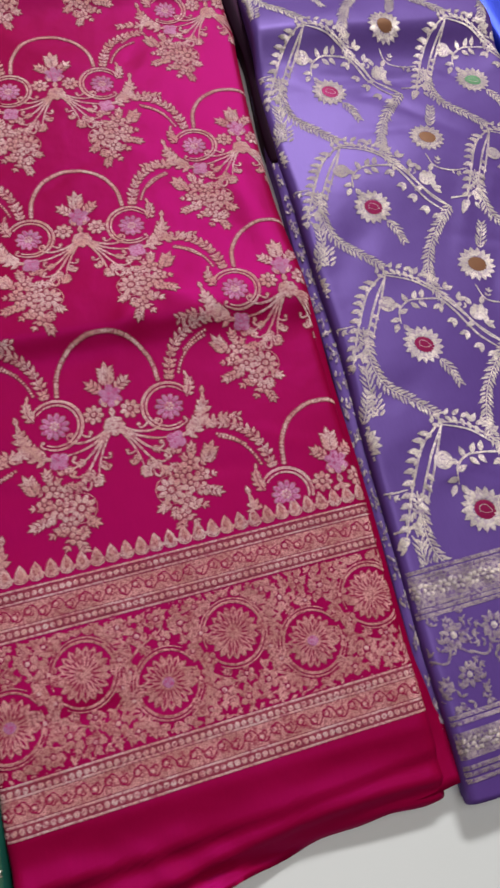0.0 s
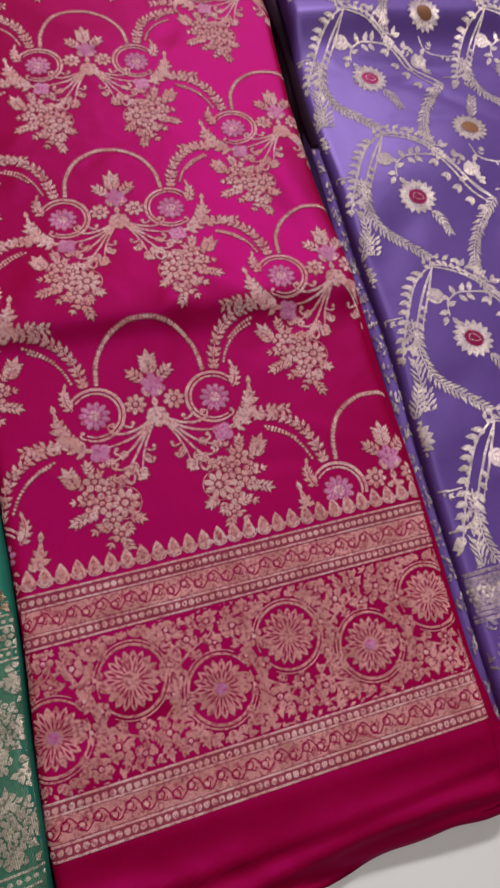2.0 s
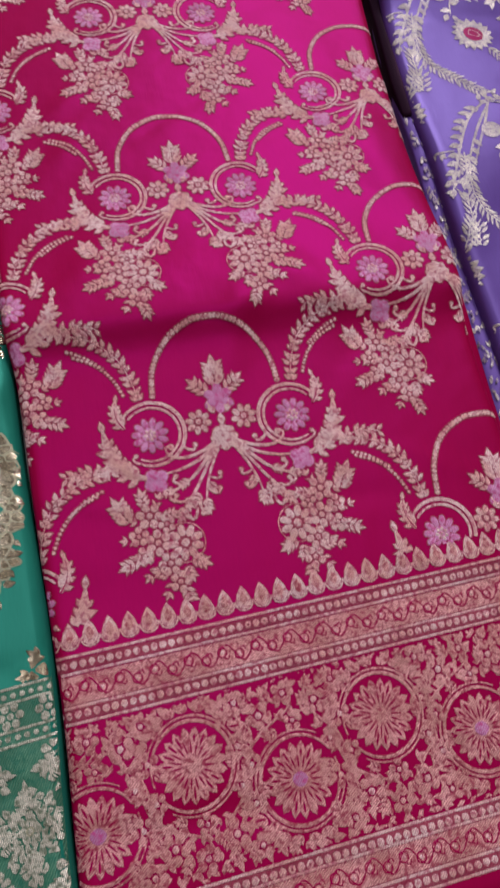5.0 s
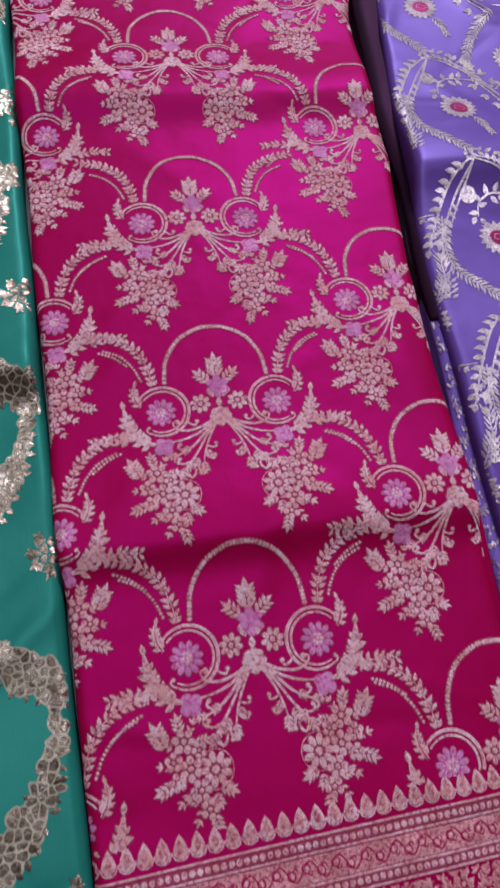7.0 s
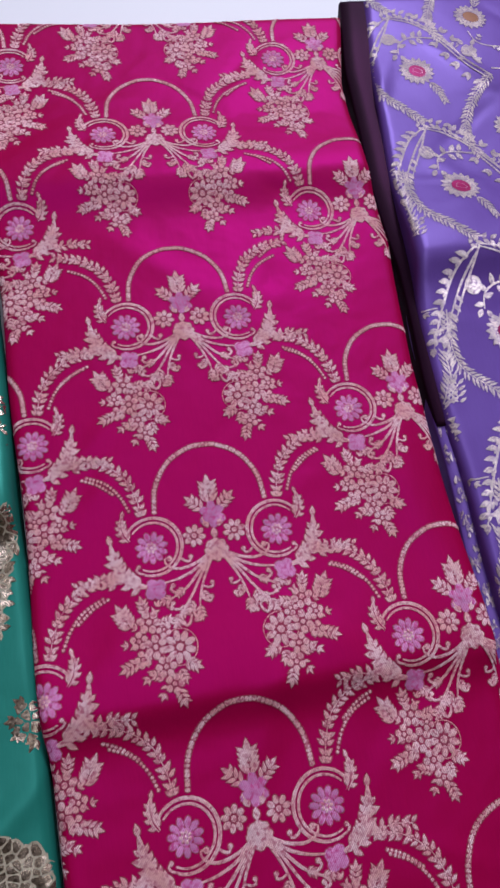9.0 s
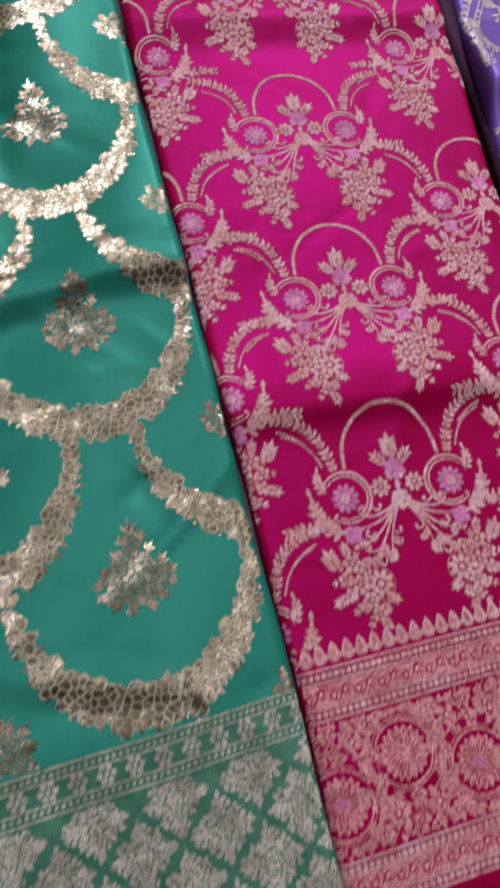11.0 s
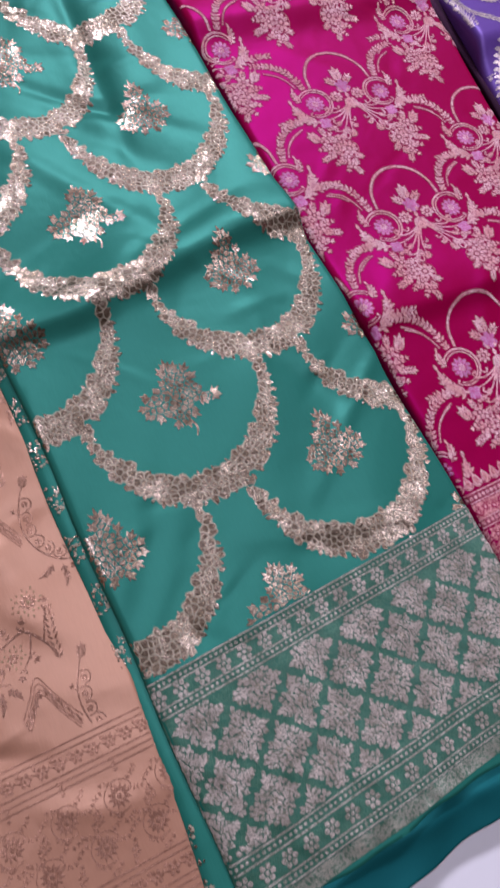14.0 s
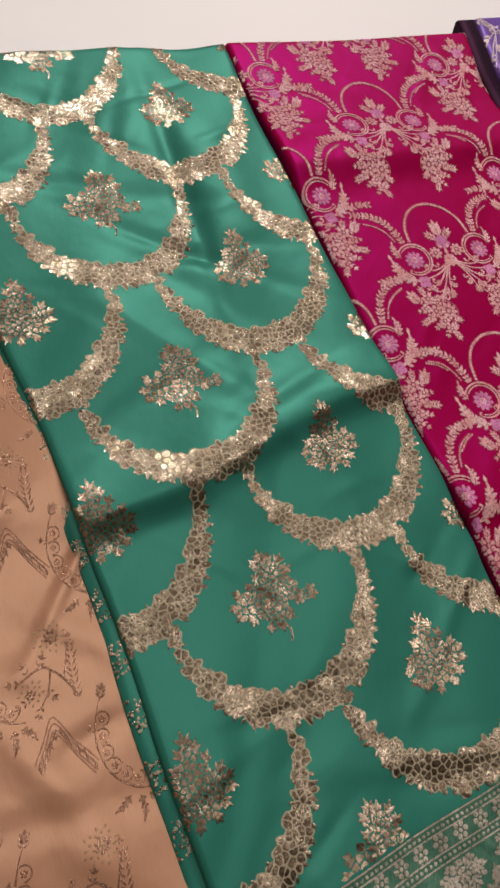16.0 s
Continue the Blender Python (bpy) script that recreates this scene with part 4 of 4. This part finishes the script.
def petal_mass(s, cx, cy, rx, ry, deg, seed, size):
    """A round flower head of close-set petals, parted by fine lines of the ground."""
    a0 = math.radians(-deg)

    def head(x, y):
        u, v = (x - cx) * math.cos(a0) - (y - cy) * math.sin(a0), (x - cx) * math.sin(a0) + (y - cy) * math.cos(a0)
        return (u / rx) ** 2 + (v / ry) ** 2 < 1
    c = cells_in(head, cx - rx - 2, cx + rx + 2, cy - rx - 2, cy + rx + 2, size, seed, 1.0, 0.5)
    o = len(s.v)
    s.v += c.v
    s.f += [tuple(i + o for i in f) for f in c.f]
    s.m += c.m


def bouquet(kind, seed):
    s = Sew()

    def heap(rounds, size):
        def inside(x, y):
            return any(((x - cx) / rx) ** 2 + ((y - cy) / ry) ** 2 < 1 for cx, cy, rx, ry in rounds)
        c = cells_in(inside, -36, 38, -38, 38, size, seed + len(s.v), 1.0, 0.40)
        o = len(s.v)
        s.v += c.v
        s.f += [tuple(i + o for i in f) for f in c.f]
        s.m += c.m
    if kind:
        # a rose leaning to one side, a sprig above it, and a bud on the crossing stem
        petal_mass(s, -14, -2, 15.5, 13.5, 20, seed, 6.0)
        heap(((7, 6, 11, 14), (13, -6, 13, 9), (0, -17, 11, 10), (4, 19, 7, 11), (13, 14, 8, 9)), 4.8)
        s.ribbon([(2, -24), (5, -33), (2, -41)], [1.8, 1.8, 1.2], 0)
        petal_mass(s, 27, -13, 7, 5.4, 15, seed + 1, 4.0)
        edge = ((4, 28, 90, 9), (-2, 24, 120, 8), (10, 25, 62, 8), (18, 20, 50, 9), (21, 11, 20, 8), (-5, 14, 130, 7), (-24, 8, 140, 7), (-30, -1, 178, 7), (-28, -9, 205, 7), (-19, -15, 235, 8), (-8, -25, 240, 8), (1, -27, 262, 8), (9, -22, -50, 8), (20, -14, -50, 8), (32, -11, 25, 9), (32, -15, -15, 8))
    else:
        # an upright posy: a leafy spire over a broad heap of flowers
        heap(((-12, -7, 13, 12), (13, -7, 13, 12), (1, 4, 14, 12), (1, -15, 14, 11), (3, 17, 7, 12)), 5.2)
        edge = ((3, 28, 90, 11), (-3, 22, 120, 8), (9, 22, 60, 8), (-9, 13, 135, 8), (13, 13, 45, 8), (-18, 3, 135, 8), (20, 3, 45, 8), (-24, -4, 165, 7), (25, -4, 15, 7), (-23, -12, 205, 7), (24, -12, -25, 7), (-15, -19, 230, 8), (16, -19, -50, 8), (-6, -25, 250, 7), (8, -25, -70, 7))
    for x, y, a, z in edge:
        ca, sa = math.cos(math.radians(a)), math.sin(math.radians(a))
        for off in (-42, 0, 42):
            s.leaf(x - 2 * ca, y - 2 * sa, a + off, z * (1.0 if off == 0 else 0.8), 3.2, 0, 0.25)
    return s


CRESC = [crescent(k) for k in (11, 23)]
BUTI = [bouquet(0, 5), bouquet(1, 6)]


def green_low(px):
    return 0.1275 + math.tan(math.radians(GT)) * (px + 0.070) * 0.9


for row in range(-1, 5):
    for col in range(-2, 3):
        odd = col % 2
        bu = 0.044 + 0.0945 * col
        bv = 0.1165 + 0.1775 * row + (0.0885 if odd else 0.0)
        x, y = green_xy(bu, bv)
        x, y = x + 0.012, y + 0.003
        green_cloth.weave("bouquet", BUTI[odd], GM, green, x, y, GT, 0.91, low=green_low)
        green_cloth.weave("crescent_garland", CRESC[(row + col) % 2], GM, green, x - 0.001, y + 0.0045, GT, low=green_low)

# border of the green sari, in its own weave directions
GX0, GX1 = -175.0, 160.0


def gband(name, sew, label=""):
    return green_cloth.weave(name, sew, GB, green, *green_xy(0, 0), GT, label=label, lift=0.0006)


def grow(v, r, gap):
    s = Sew()
    for x in np.arange(GX0, GX1, gap):
        s.blob(x, v, r, 0, 0.45, 6, 0.9, 0, 0.1)
    return s


def glines(vs, w):
    s = Sew()
    xs = np.arange(GX0, GX1, 2.0)
    for v in vs:
        s.ribbon(np.array([(x, v) for x in xs]), w, 0, 0.35)
    return s


star = Sew()
star.rosette(0, 0, 6.0, 6, 0, 0, 0)
for v in (14.2, -108.2):
    for k in range(20):
        x, y = green_xy((-160 + 16.2 * k) / 1000, v / 1000)
        green_cloth.weave("border_flower", star, GB, green, x, y, GT, lift=0.0006)
for v in (22.4, 5.4, -97.0, -118.2):
    gband("dotted_trim", grow(v, 1.35, 3.9))
for v in (25.6, 19.6, 8.2, 2.4, -93.8, -100.4, -115.4, -121.2):
    gband("border_line", glines((v,), 1.15))
patch(green_cloth, "border_ground", GREEN_GROUND, green, green_xy, GX0, GX1, -121.5, 26.0, 0.0002, "dull olive gold woven ground")
patch(green_cloth, "solid_band", GREEN_BAND, green, green_xy, GX0, GX1, -132.5, -122.5, 0.0003, "plain dull silver band")


def lozenge(seed):
    """A diamond of flowers: four palmettes at its corners and a mesh of petals between."""
    def inside(x, y):
        return abs(x) / 22.2 + abs(y) / 22.0 < 0.86
    s = cells_in(inside, -24, 24, -24, 24, 3.8, seed, 1.0, 0.40, None, None, 0)
    s.base = 0.25
    for a in (0, 90, 180, 270):
        ca, sa = math.cos(math.radians(a)), math.sin(math.radians(a))
        for d, off, l in ((12.5, 0, 7.0), (11, 34, 5.6), (11, -34, 5.6), (9.4, 66, 4.6), (9.4, -66, 4.6)):
            s.leaf(d * ca, d * sa, a + off, l, 2.7, 0, 0.4)
        s.rosette(8.0 * ca, 8.0 * sa, 2.6, 5, 0, 0, a)
    for a in (45, 135, 225, 315):
        ca, sa = math.cos(math.radians(a)), math.sin(math.radians(a))
        for d, off, l in ((6.4, 0, 5.2), (6.0, 44, 4.6), (6.0, -44, 4.6), (10.0, 0, 4.8)):
            s.leaf(d * ca, d * sa, a + off, l, 2.4, 0, 0.4)
    s.bloom(0, 0, 4.8, 6, 0, 0, 2)
    return s


LOZ = [lozenge(41), lozenge(52)]
for row in range(5):
    for col in range(-5, 6):
        x, y = green_xy(0.0444 * (col + (0.5 if row % 2 else 0)) - 0.0375, -0.0090 - 0.0220 * row)
        green_cloth.weave("lozenge", LOZ[(row + col) % 2], GB, green, x, y, GT, lift=0.0006,
                          low=lambda px: green_xy(0, -0.0925)[1] + math.tan(math.radians(GT)) * (px - green_xy(0, -0.0925)[0]),
                          high=lambda px: green_xy(0, 0.0010)[1] + math.tan(math.radians(GT)) * (px - green_xy(0, 0.0010)[0]))

# ---------------------------------------------------------------- purple sari


def purple_relief(x, y):
    z = crumple(x, y, 12, 14, (0.32, 0.56, 0.0, 0.8), 0.002) + crumple(x, y, 121, 50, (0.32, 0.56, 0.1, 0.83), 0.0015, 0.55) + hump(y, 0.580, 0.014, 0.020, 0.06) - 0.006 * np.clip((0.40 - y) / 0.42, 0, 1)
    z = z + bulge(x, y, 0.43, 0.42, 0.10, 0.05, 0.003) + 0.0012 * np.sin(x * 29 + y * 17) + 0.0009 * np.sin(y * 37 - x * 19)
    return z - 0.006 * np.clip((0.0 - y) / 0.04, 0, 1)


purple_cloth = Cloth([(-0.06, 0.3105), (0.0, 0.3125), (0.07, 0.3135), (0.123, 0.3145), (0.23, 0.3185), (0.347, 0.3200), (0.445, 0.3190), (0.53, 0.3215), (0.65, 0.3300), (0.74, 0.338), (0.86, 0.356)],
                     [(-0.06, 0.560), (0.3, 0.563), (0.55, 0.562), (0.65, 0.556), (0.88, 0.545)], -0.036, 0.862, purple_relief)
purple = thing("purple_brocade_sari", "folded lavender purple silk sari with pale gold flowering vines", "sari", "saris on the table")
purple_cloth.sheet("cloth", PURPLE, purple, TABLE_Z, "smooth lavender purple satin")
UM = [PURPLE_ZARI, MAGENTA_DOT, BROWN_DOT, GREEN_DOT, PURPLE_BAND]

lower = Cloth([(-0.01, 0.3065), (0.1, 0.3085), (0.35, 0.3115), (0.46, 0.3130), (0.56, 0.3185), (0.7, 0.33)], [(-0.01, 0.36), (0.7, 0.37)], 0.004, 0.60,
              lambda x, y: -0.0095 + 0.0012 * np.sin(y * 33) - 0.006 * np.clip((0.40 - y) / 0.42, 0, 1), 0.004)
lower.sheet("under_fold", PURPLE, purple, TABLE_Z, "lower fold of the purple silk", ny=120, nx=14)
sp = Sew()
for k in range(24):
    yy = 12 + k * 23
    for j in range(22):
        sp.leaf(315 + rngu.uniform(-6, 6), yy + rngu.uniform(-8, 8), rngu.uniform(60, 120), rngu.uniform(3, 6), 1.8, 4 if j % 3 else 0)
lower.weave("under_fold_brocade", sp, UM, purple)
# side of the purple stack; the gap's shade is put into its colour
shaded_side = Cloth([(0.40, 0.3145), (0.48, 0.3135), (0.58, 0.3185), (0.66, 0.3155), (0.78, 0.3225), (0.88, 0.337)], [(0.40, 0.37), (0.9, 0.40)], 0.45, 0.866,
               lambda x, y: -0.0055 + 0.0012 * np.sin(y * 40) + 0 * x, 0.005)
shaded_side.sheet("shaded_side", SHADED_MAROON, purple, TABLE_Z, "maroon side fold, darkened by shade in its colour", ny=90, nx=14)


def eyed_flower(s, x, y, eye):
    """A full ring of broad petals round a coloured heart."""
    s.blob(x, y, 12.0, 4, 0.05, 18)
    s.base = 0.15
    for i in range(17):
        a = 360 * i / 17
        s.leaf(x + 7.8 * math.cos(math.radians(a)), y + 7.8 * math.sin(math.radians(a)), a + 8, 8.2, 4.6, 0, 0.4, 5)
        s.leaf(x + 6.6 * math.cos(math.radians(a + 10)), y + 6.6 * math.sin(math.radians(a + 10)), a + 10, 4.4, 2.4, 0, 0.4)
    s.base = 0.35
    s.blob(x + 0.6, y - 0.5, 7.8, eye, 0.4, 14, 0.84, -30)
    s.base = 0.0


def vine():
    s = Sew(4)
    # flower and its tail
    eyed_flower(s, 0, 0, 1)
    s.base = 0.5
    s.ribbon([(-3.5, -1.5), (-2.5, 2.6), (1.5, 2.8), (5.2, -2.2), (0.5, -2.8), (-3.0, -0.5)], 0.8, 0, 0.3)
    s.base = 0.0
    s.wheat([(9, -14), (14, -24), (17, -36)], 7.5, 3.6, 0, 36, 0.48, 1.0, 0.7)
    # close-set leafy runs of the two vines
    for run in ([(-39, 16), (-44, -6), (-40, -25), (-24, -41), (-8, -57)], [(64, -10), (43, -33), (30, -56), (26, -76), (31, -94)]):
        s.wheat(run, 7.0, 3.3, 0, 44, 0.62, 1.0)
    # bare double stems from one crown to the next, with small leaves along them
    for stem in ([(-10, 66), (8, 62), (22, 51), (35, 35), (47, 11), (64, -9)], [(-9, 64), (10, 57), (24, 45), (38, 26), (52, 2), (66, -11)], [(13, 39), (27, 36), (36, 22), (46, 1), (60, -14)]):
        s.ribbon(stem, [1.0, 1.7, 1.9, 1.6, 1.0], 0)
    for x, y, a in ((26, 52, 50), (34, 44, 40), (41, 33, 35), (48, 20, 30), (55, 9, 30), (33, 17, 215), (39, 5, 215), (46, -7, 220), (54, -15, 225), (26, 32, 230), (14, 62, 75), (22, 57, 60)):
        for k in (-26, 26):
            s.leaf(x, y, a + k, 8.0, 4.0, 0)
    # hanging spray: three slender stems with single leaves at their sides
    for stem in ([(-10, 66), (-28, 51), (-44, 23), (-58, -8)], [(-9, 64), (-24, 43), (-37, 20), (-46, 2)], [(-9, 65), (-18, 46), (-30, 24), (-36, 12)]):
        s.ribbon(stem, [1.4, 1.9, 1.6, 0.8], 0)
    q = smooth_path([(-18, 60), (-30, 50), (-45, 22), (-60, -12)], 0.5)
    for k in range(11):
        x, y = q[int((k + 0.3) / 11 * (len(q) - 1))]
        s.leaf(x, y, 168 + 4 * k, 9.4 - 0.2 * k, 4.0, 0)
        s.leaf(x + 1, y, 208 + 4 * k, 6.5, 3.0, 0)
    q = smooth_path([(-30, 34), (-42, 10), (-54, -14)], 0.5)
    for k in range(7):
        x, y = q[int((k + 0.3) / 7 * (len(q) - 1))]
        s.leaf(x, y, -58 - 3 * k, 7.5, 3.4, 0)
    s.leaf(-59, -8, 236, 13, 5.5, 0)
    s.leaf(-46, 2, 246, 11, 5, 0)
    # crown bud, tendril with its buds
    s.wheat([(-16, 66), (-4, 70), (8, 66), (18, 58)], 7.0, 6.0, 0, 50, 0.5)
    s.ribbon([(-11, 20), (-8, 32), (2, 39), (13, 39), (24, 37)], [0.9, 1.6, 1.6, 1.2], 0)
    for x, y, r in ((-16, 39, 7.0), (53, 19, 7.0)):
        s.blob(x, y, r, 0, 0.4, 12, 0.95, 20, 0.05)
        s.base = 0.3
        s.ribbon(arc(x, y, 0.55 * r, 20, 340, 32), 0.6, 4, 0.1)
        s.base = 0.0
    for x, y, a in ((-10, 24, 185), (-9, 29, 20), (-6, 34, 140), (0, 38, 100), (6, 40, 60), (13, 40, 70), (3, 37, -50), (10, 38, -60), (-13, 20, 235), (-9, 19, 290), (50, 27, 110), (58, 26, 60), (47, 12, 200), (56, 10, -50)):
        s.leaf(x, y, a, 8.5, 4.2, 0)
    # second flower, with the bud above and a small ball below
    eyed_flower(s, 68, 62, 2)
    s.wheat([(76, 76), (81, 86), (86, 99)], 8.5, 3.8, 0, 34, 0.5, 1.0, 0.7)
    s.rosette(54, 20, 7.4, 7, 0, 0)
    s.ribbon([(60, 44), (64, 30), (78, 24), (92, 24)], [1.0, 1.4, 1.0], 0)
    s.spray(66, 32, 60, 9, 0, 2)
    s.spray(78, 24, -40, 9, 0, 2)
    s.spray(46, 26, 150, 9, 0, 2)
    s.ribbon([(68, -2), (82, -2), (94, 4), (98, 22)], [1.4, 1.6, 1.2], 0)
    s.wheat([(84, 0), (93, 5), (97, 18)], 6.0, 4, 0, 45, 0.5)
    return s


VINE = vine()
for col in range(-1, 2):
    mats = [UM, UM, [PURPLE_ZARI, GREEN_DOT, BROWN_DOT, GREEN_DOT, PURPLE_BAND]][col + 1]
    for row in range(-3, 6):
        purple_cloth.weave("flowering_vine", VINE, mats, purple, 0.3815 + 0.139 * col, 0.385 + 0.128 * row, 0, low=lambda px: 0.1005 + 0.04 * (px - 0.316))
side = Sew()
for row in range(7):
    side.wheat([(326, 80 + 128 * row), (330, 95 + 128 * row), (331, 116 + 128 * row)], 9, 4.5, 0, 30, 0.5, 1.2)
    side.wheat([(331, 80 + 128 * row), (334, 96 + 128 * row)], 7, 4.5, 0, 45, 0.5)
purple_cloth.weave("edge_sprig", side, UM, purple, low=lambda px: 0.1005 + 0.04 * (px - 0.316))
PX0, PX1 = 306.0, 570.0


def pline(vs, w, mat):
    s = Sew()
    for v in vs:
        s.ribbon(np.array([(x, v + 0.03 * (x - 316)) for x in np.arange(PX0, PX1, 2.0)]), w, mat, 0.3)
    return s


for v in (99.0, 95.6, 77.6, 74.6, 71.4, 12.0, 8.6, -16.0, -19.4, -23.0):
    purple_cloth.weave("border_line", pline((v,), 2.5, 4), UM, purple)
purple_cloth.weave("solid_band", pline((86.6, -4.0), 15.0, 4), UM, purple, lift=0.0002)
pr = Sew()
for k, x in enumerate(np.arange(PX0, PX1, 10.5)):
    for v in (86.6, -4.0):
        pr.rosette(x, v + 0.03 * (x - 316), 4.6, 6, 0, 4)
        pr.leaf(x + 4, v + 0.03 * (x - 316) + 2, 40 if k % 2 else -40, 5, 2.6, 0, 0.7)
purple_cloth.weave("rosette_trim", pr, UM, purple, lift=0.0006)
pf = Sew()
rp = random.Random(9)
for k in range(9):
    bx = 320 + 28 * k
    pf.flower(bx + 13, 57, 9.5, 9, 4, 0, 11 * k)
    pf.flower(bx + 15, 33, 8.0, 8, 4, 0, 17 * k)
    pf.ribbon([(bx - 8, 46), (bx + 3, 42), (bx + 10, 50), (bx + 22, 44)], [1.2, 1.8, 1.0], 4)
    for j in range(17):
        pf.spray(bx + rp.uniform(-10, 14), rp.choice((20, 25, 31, 38, 44, 50, 57, 64)) + rp.uniform(-3, 3), rp.uniform(0, 360), rp.uniform(8, 12), 4, 2)
purple_cloth.weave("flower_trim", pf, UM, purple, low=lambda px: 0.0135 + 0 * px, high=lambda px: 0.0705 + 0.03 * (px - 0.316))

# ---------------------------------------------------------------- peach sari
peach_cloth = Cloth([(-0.1, -0.52), (0.9, -0.54)], [(-0.1, -0.226), (0.3, -0.236), (0.6, -0.255), (0.9, -0.28)], -0.062, 0.80,
                    lambda x, y: -0.0105 + crumple(x, y, 17, 30, (-0.4, -0.24, 0.0, 0.6), 0.0036, 0.7) + 0.0016 * np.sin(x * 24 + y * 15) + 0.0012 * np.sin(y * 33 - x * 20) + hump(y, 0.41, 0.003, 0.02, 0.05) + bulge(x, y, -0.30, 0.24, 0.012, 0.06, 0.003, 30))
peach = thing("peach_brocade_sari", "folded peach silk sari with fine copper brocade, lying on the table", "sari", "saris on the table")
peach_cloth.sheet("cloth", PEACH, peach, TABLE_Z, "smooth peach satin")
EM = [COPPER, OLIVE, COPPER_SOFT]


def peach_motif():
    s = Sew()
    for i in range(26):
        a, d = 2.4 * i, 2.1 * math.sqrt(i + 1)
        s.blob(d * math.cos(a), d * math.sin(a), 1.15, 1, 0.2, 6, 0.7, math.degrees(a), 0.2)
    s.rosette(1, 0, 5.2, 7, 0, 0)
    s.blob(1, 0, 1.4, 1, 0.7, 6)
    s.ribbon([(9, -42), (4, -30), (-4, -20), (-10, -17), (-24, -22)], [1.6, 1.8, 1.2], 0)
    s.ribbon([(-4, -20), (-8, -32), (-14, -40)], [1.4, 0.8], 0)
    s.ribbon([(3, -27), (7, -16), (10, -8)], [1.2, 0.8], 0)
    s.wheat([(9, -42), (9, -26), (11, -8)], 6, 4, 0, 30, 0.4)
    for i in range(18):
        a, d = 2.4 * i, 1.9 * math.sqrt(i + 1)
        s.blob(-18 + d * math.cos(a), -30 + d * math.sin(a), 1.1, 1, 0.2, 6, 0.7, math.degrees(a), 0.2)
    s.rosette(-19, -31, 3.4, 5, 0, 0)
    for x, y, a in ((-24, -22, 170), (-18, -18, 110), (-14, -40, 240), (-22, -34, 200), (-8, -32, 300), (10, -8, 80), (-10, -16, 60)):
        s.spray(x, y, a, 9, 0, 2)
    # bent hatched bar, and the scalloped spray that runs down beside it
    for d in (0, 4, 8, 11):
        s.ribbon([(-25 + 0.3 * d, 56 - 0.6 * d), (-17, 68 - d), (-9.5, 79 - d), (0, 62 - d), (11 - 0.3 * d, 45 - 0.6 * d)], 1.0, 2, 0.3, 3.0)
    for a, b in (((-24, 54), (-10, 73)), ((-8, 73), (9, 44))):
        for k in range(9):
            t = (k + 0.5) / 9
            s.leaf(a[0] + t * (b[0] - a[0]), a[1] + t * (b[1] - a[1]), -62 if k % 2 else -78, 6.2, 1.7, 0)
    s.ribbon([(21, 80), (16, 70), (12, 56), (14, 40), (20, 29), (29, 21), (38, 18)], [0.8, 1.1, 1.2, 1.1, 0.8], 0)
    for x, y, a in ((17, 67, 20), (14.5, 57, 10), (14.5, 47, 0), (17.5, 38, -20), (22.5, 31, -40), (29, 26, -55)):
        s.ribbon(arc(x + 2, y, 4.4, a - 120, a + 110, 32), 1.0, 0)
        s.rosette(x + 2, y, 2.4, 5, 0, 0)
    s.spray(21, 79, 70, 11, 0, 3)
    s.spray(14, 62, 150, 7, 0, 2)
    for x, y, a, z in ((24, 18, 205, 13), (30, 16, 262, 15), (35, 15, -50, 12)):
        s.toothed([(x, y), (x + 0.6 * z * math.cos(math.radians(a + 10)), y + 0.6 * z * math.sin(math.radians(a + 10))), (x + z * math.cos(math.radians(a)), y + z * math.sin(math.radians(a)))], 6.0, 0, 2, 3)
    return s


PE = peach_motif()
for col in range(-3, 1):
    for row in range(-1, 6):
        peach_cloth.weave("flower_spray", PE, EM, peach, -0.283 + 0.063 * col, 0.198 + 0.127 * row + (0.0635 if col % 2 else 0), 0, low=lambda px: 0.108 + 0 * px, lift=0.0002)
pb = Sew()
for v in (105, 101, 88, 84, 80, 20, 16, 2, -2, -6):
    pb.ribbon(np.array([(x, v) for x in np.arange(-520, -225, 3.0)]), 1.2, 0)
for x in np.arange(-515, -228, 11.0):
    for v in (94.5, 9.0):
        pb.rosette(x, v, 4.6, 6, 0, 1)
        pb.spray(x + 5, v, 60, 6, 0, 2)
for x in np.arange(-505, -228, 34.0):
    for dx, v in ((0, 62), (17, 38)):
        pb.flower(x + dx, v, 7.5, 12, 0, 1, 7)
        pb.ribbon(arc(x + dx, v, 9.5, 20, 300, 40), 0.7, 0)
        for j in range(18):
            pb.spray(x + dx + (11 + j % 3 * 4) * math.cos(0.7 * j), v + (11 + j % 3 * 4) * math.sin(0.7 * j), 57 * j, 5.5, 0, 2)
peach_cloth.weave("border_brocade", pb, [COPPER_SOFT, COPPER_SOFT, COPPER_SOFT], peach, lift=0.0002)

# ---------------------------------------------------------------- blue sari
blue_cloth = Cloth([(-0.1, 0.572), (0.5, 0.571), (0.9, 0.560)], [(-0.1, 0.80), (0.9, 0.80)], -0.03, 0.84,
                   lambda x, y: -0.002 + 0.0016 * np.sin(x * 26 + y * 15) + hump(y, 0.5, 0.004, 0.03, 0.06))
blue = thing("blue_silk_sari", "folded royal blue silk sari lying on the table", "sari", "saris on the table")
blue_cloth.sheet("cloth", BLUE, blue, TABLE_Z, "smooth royal blue satin", ny=120, nx=40)
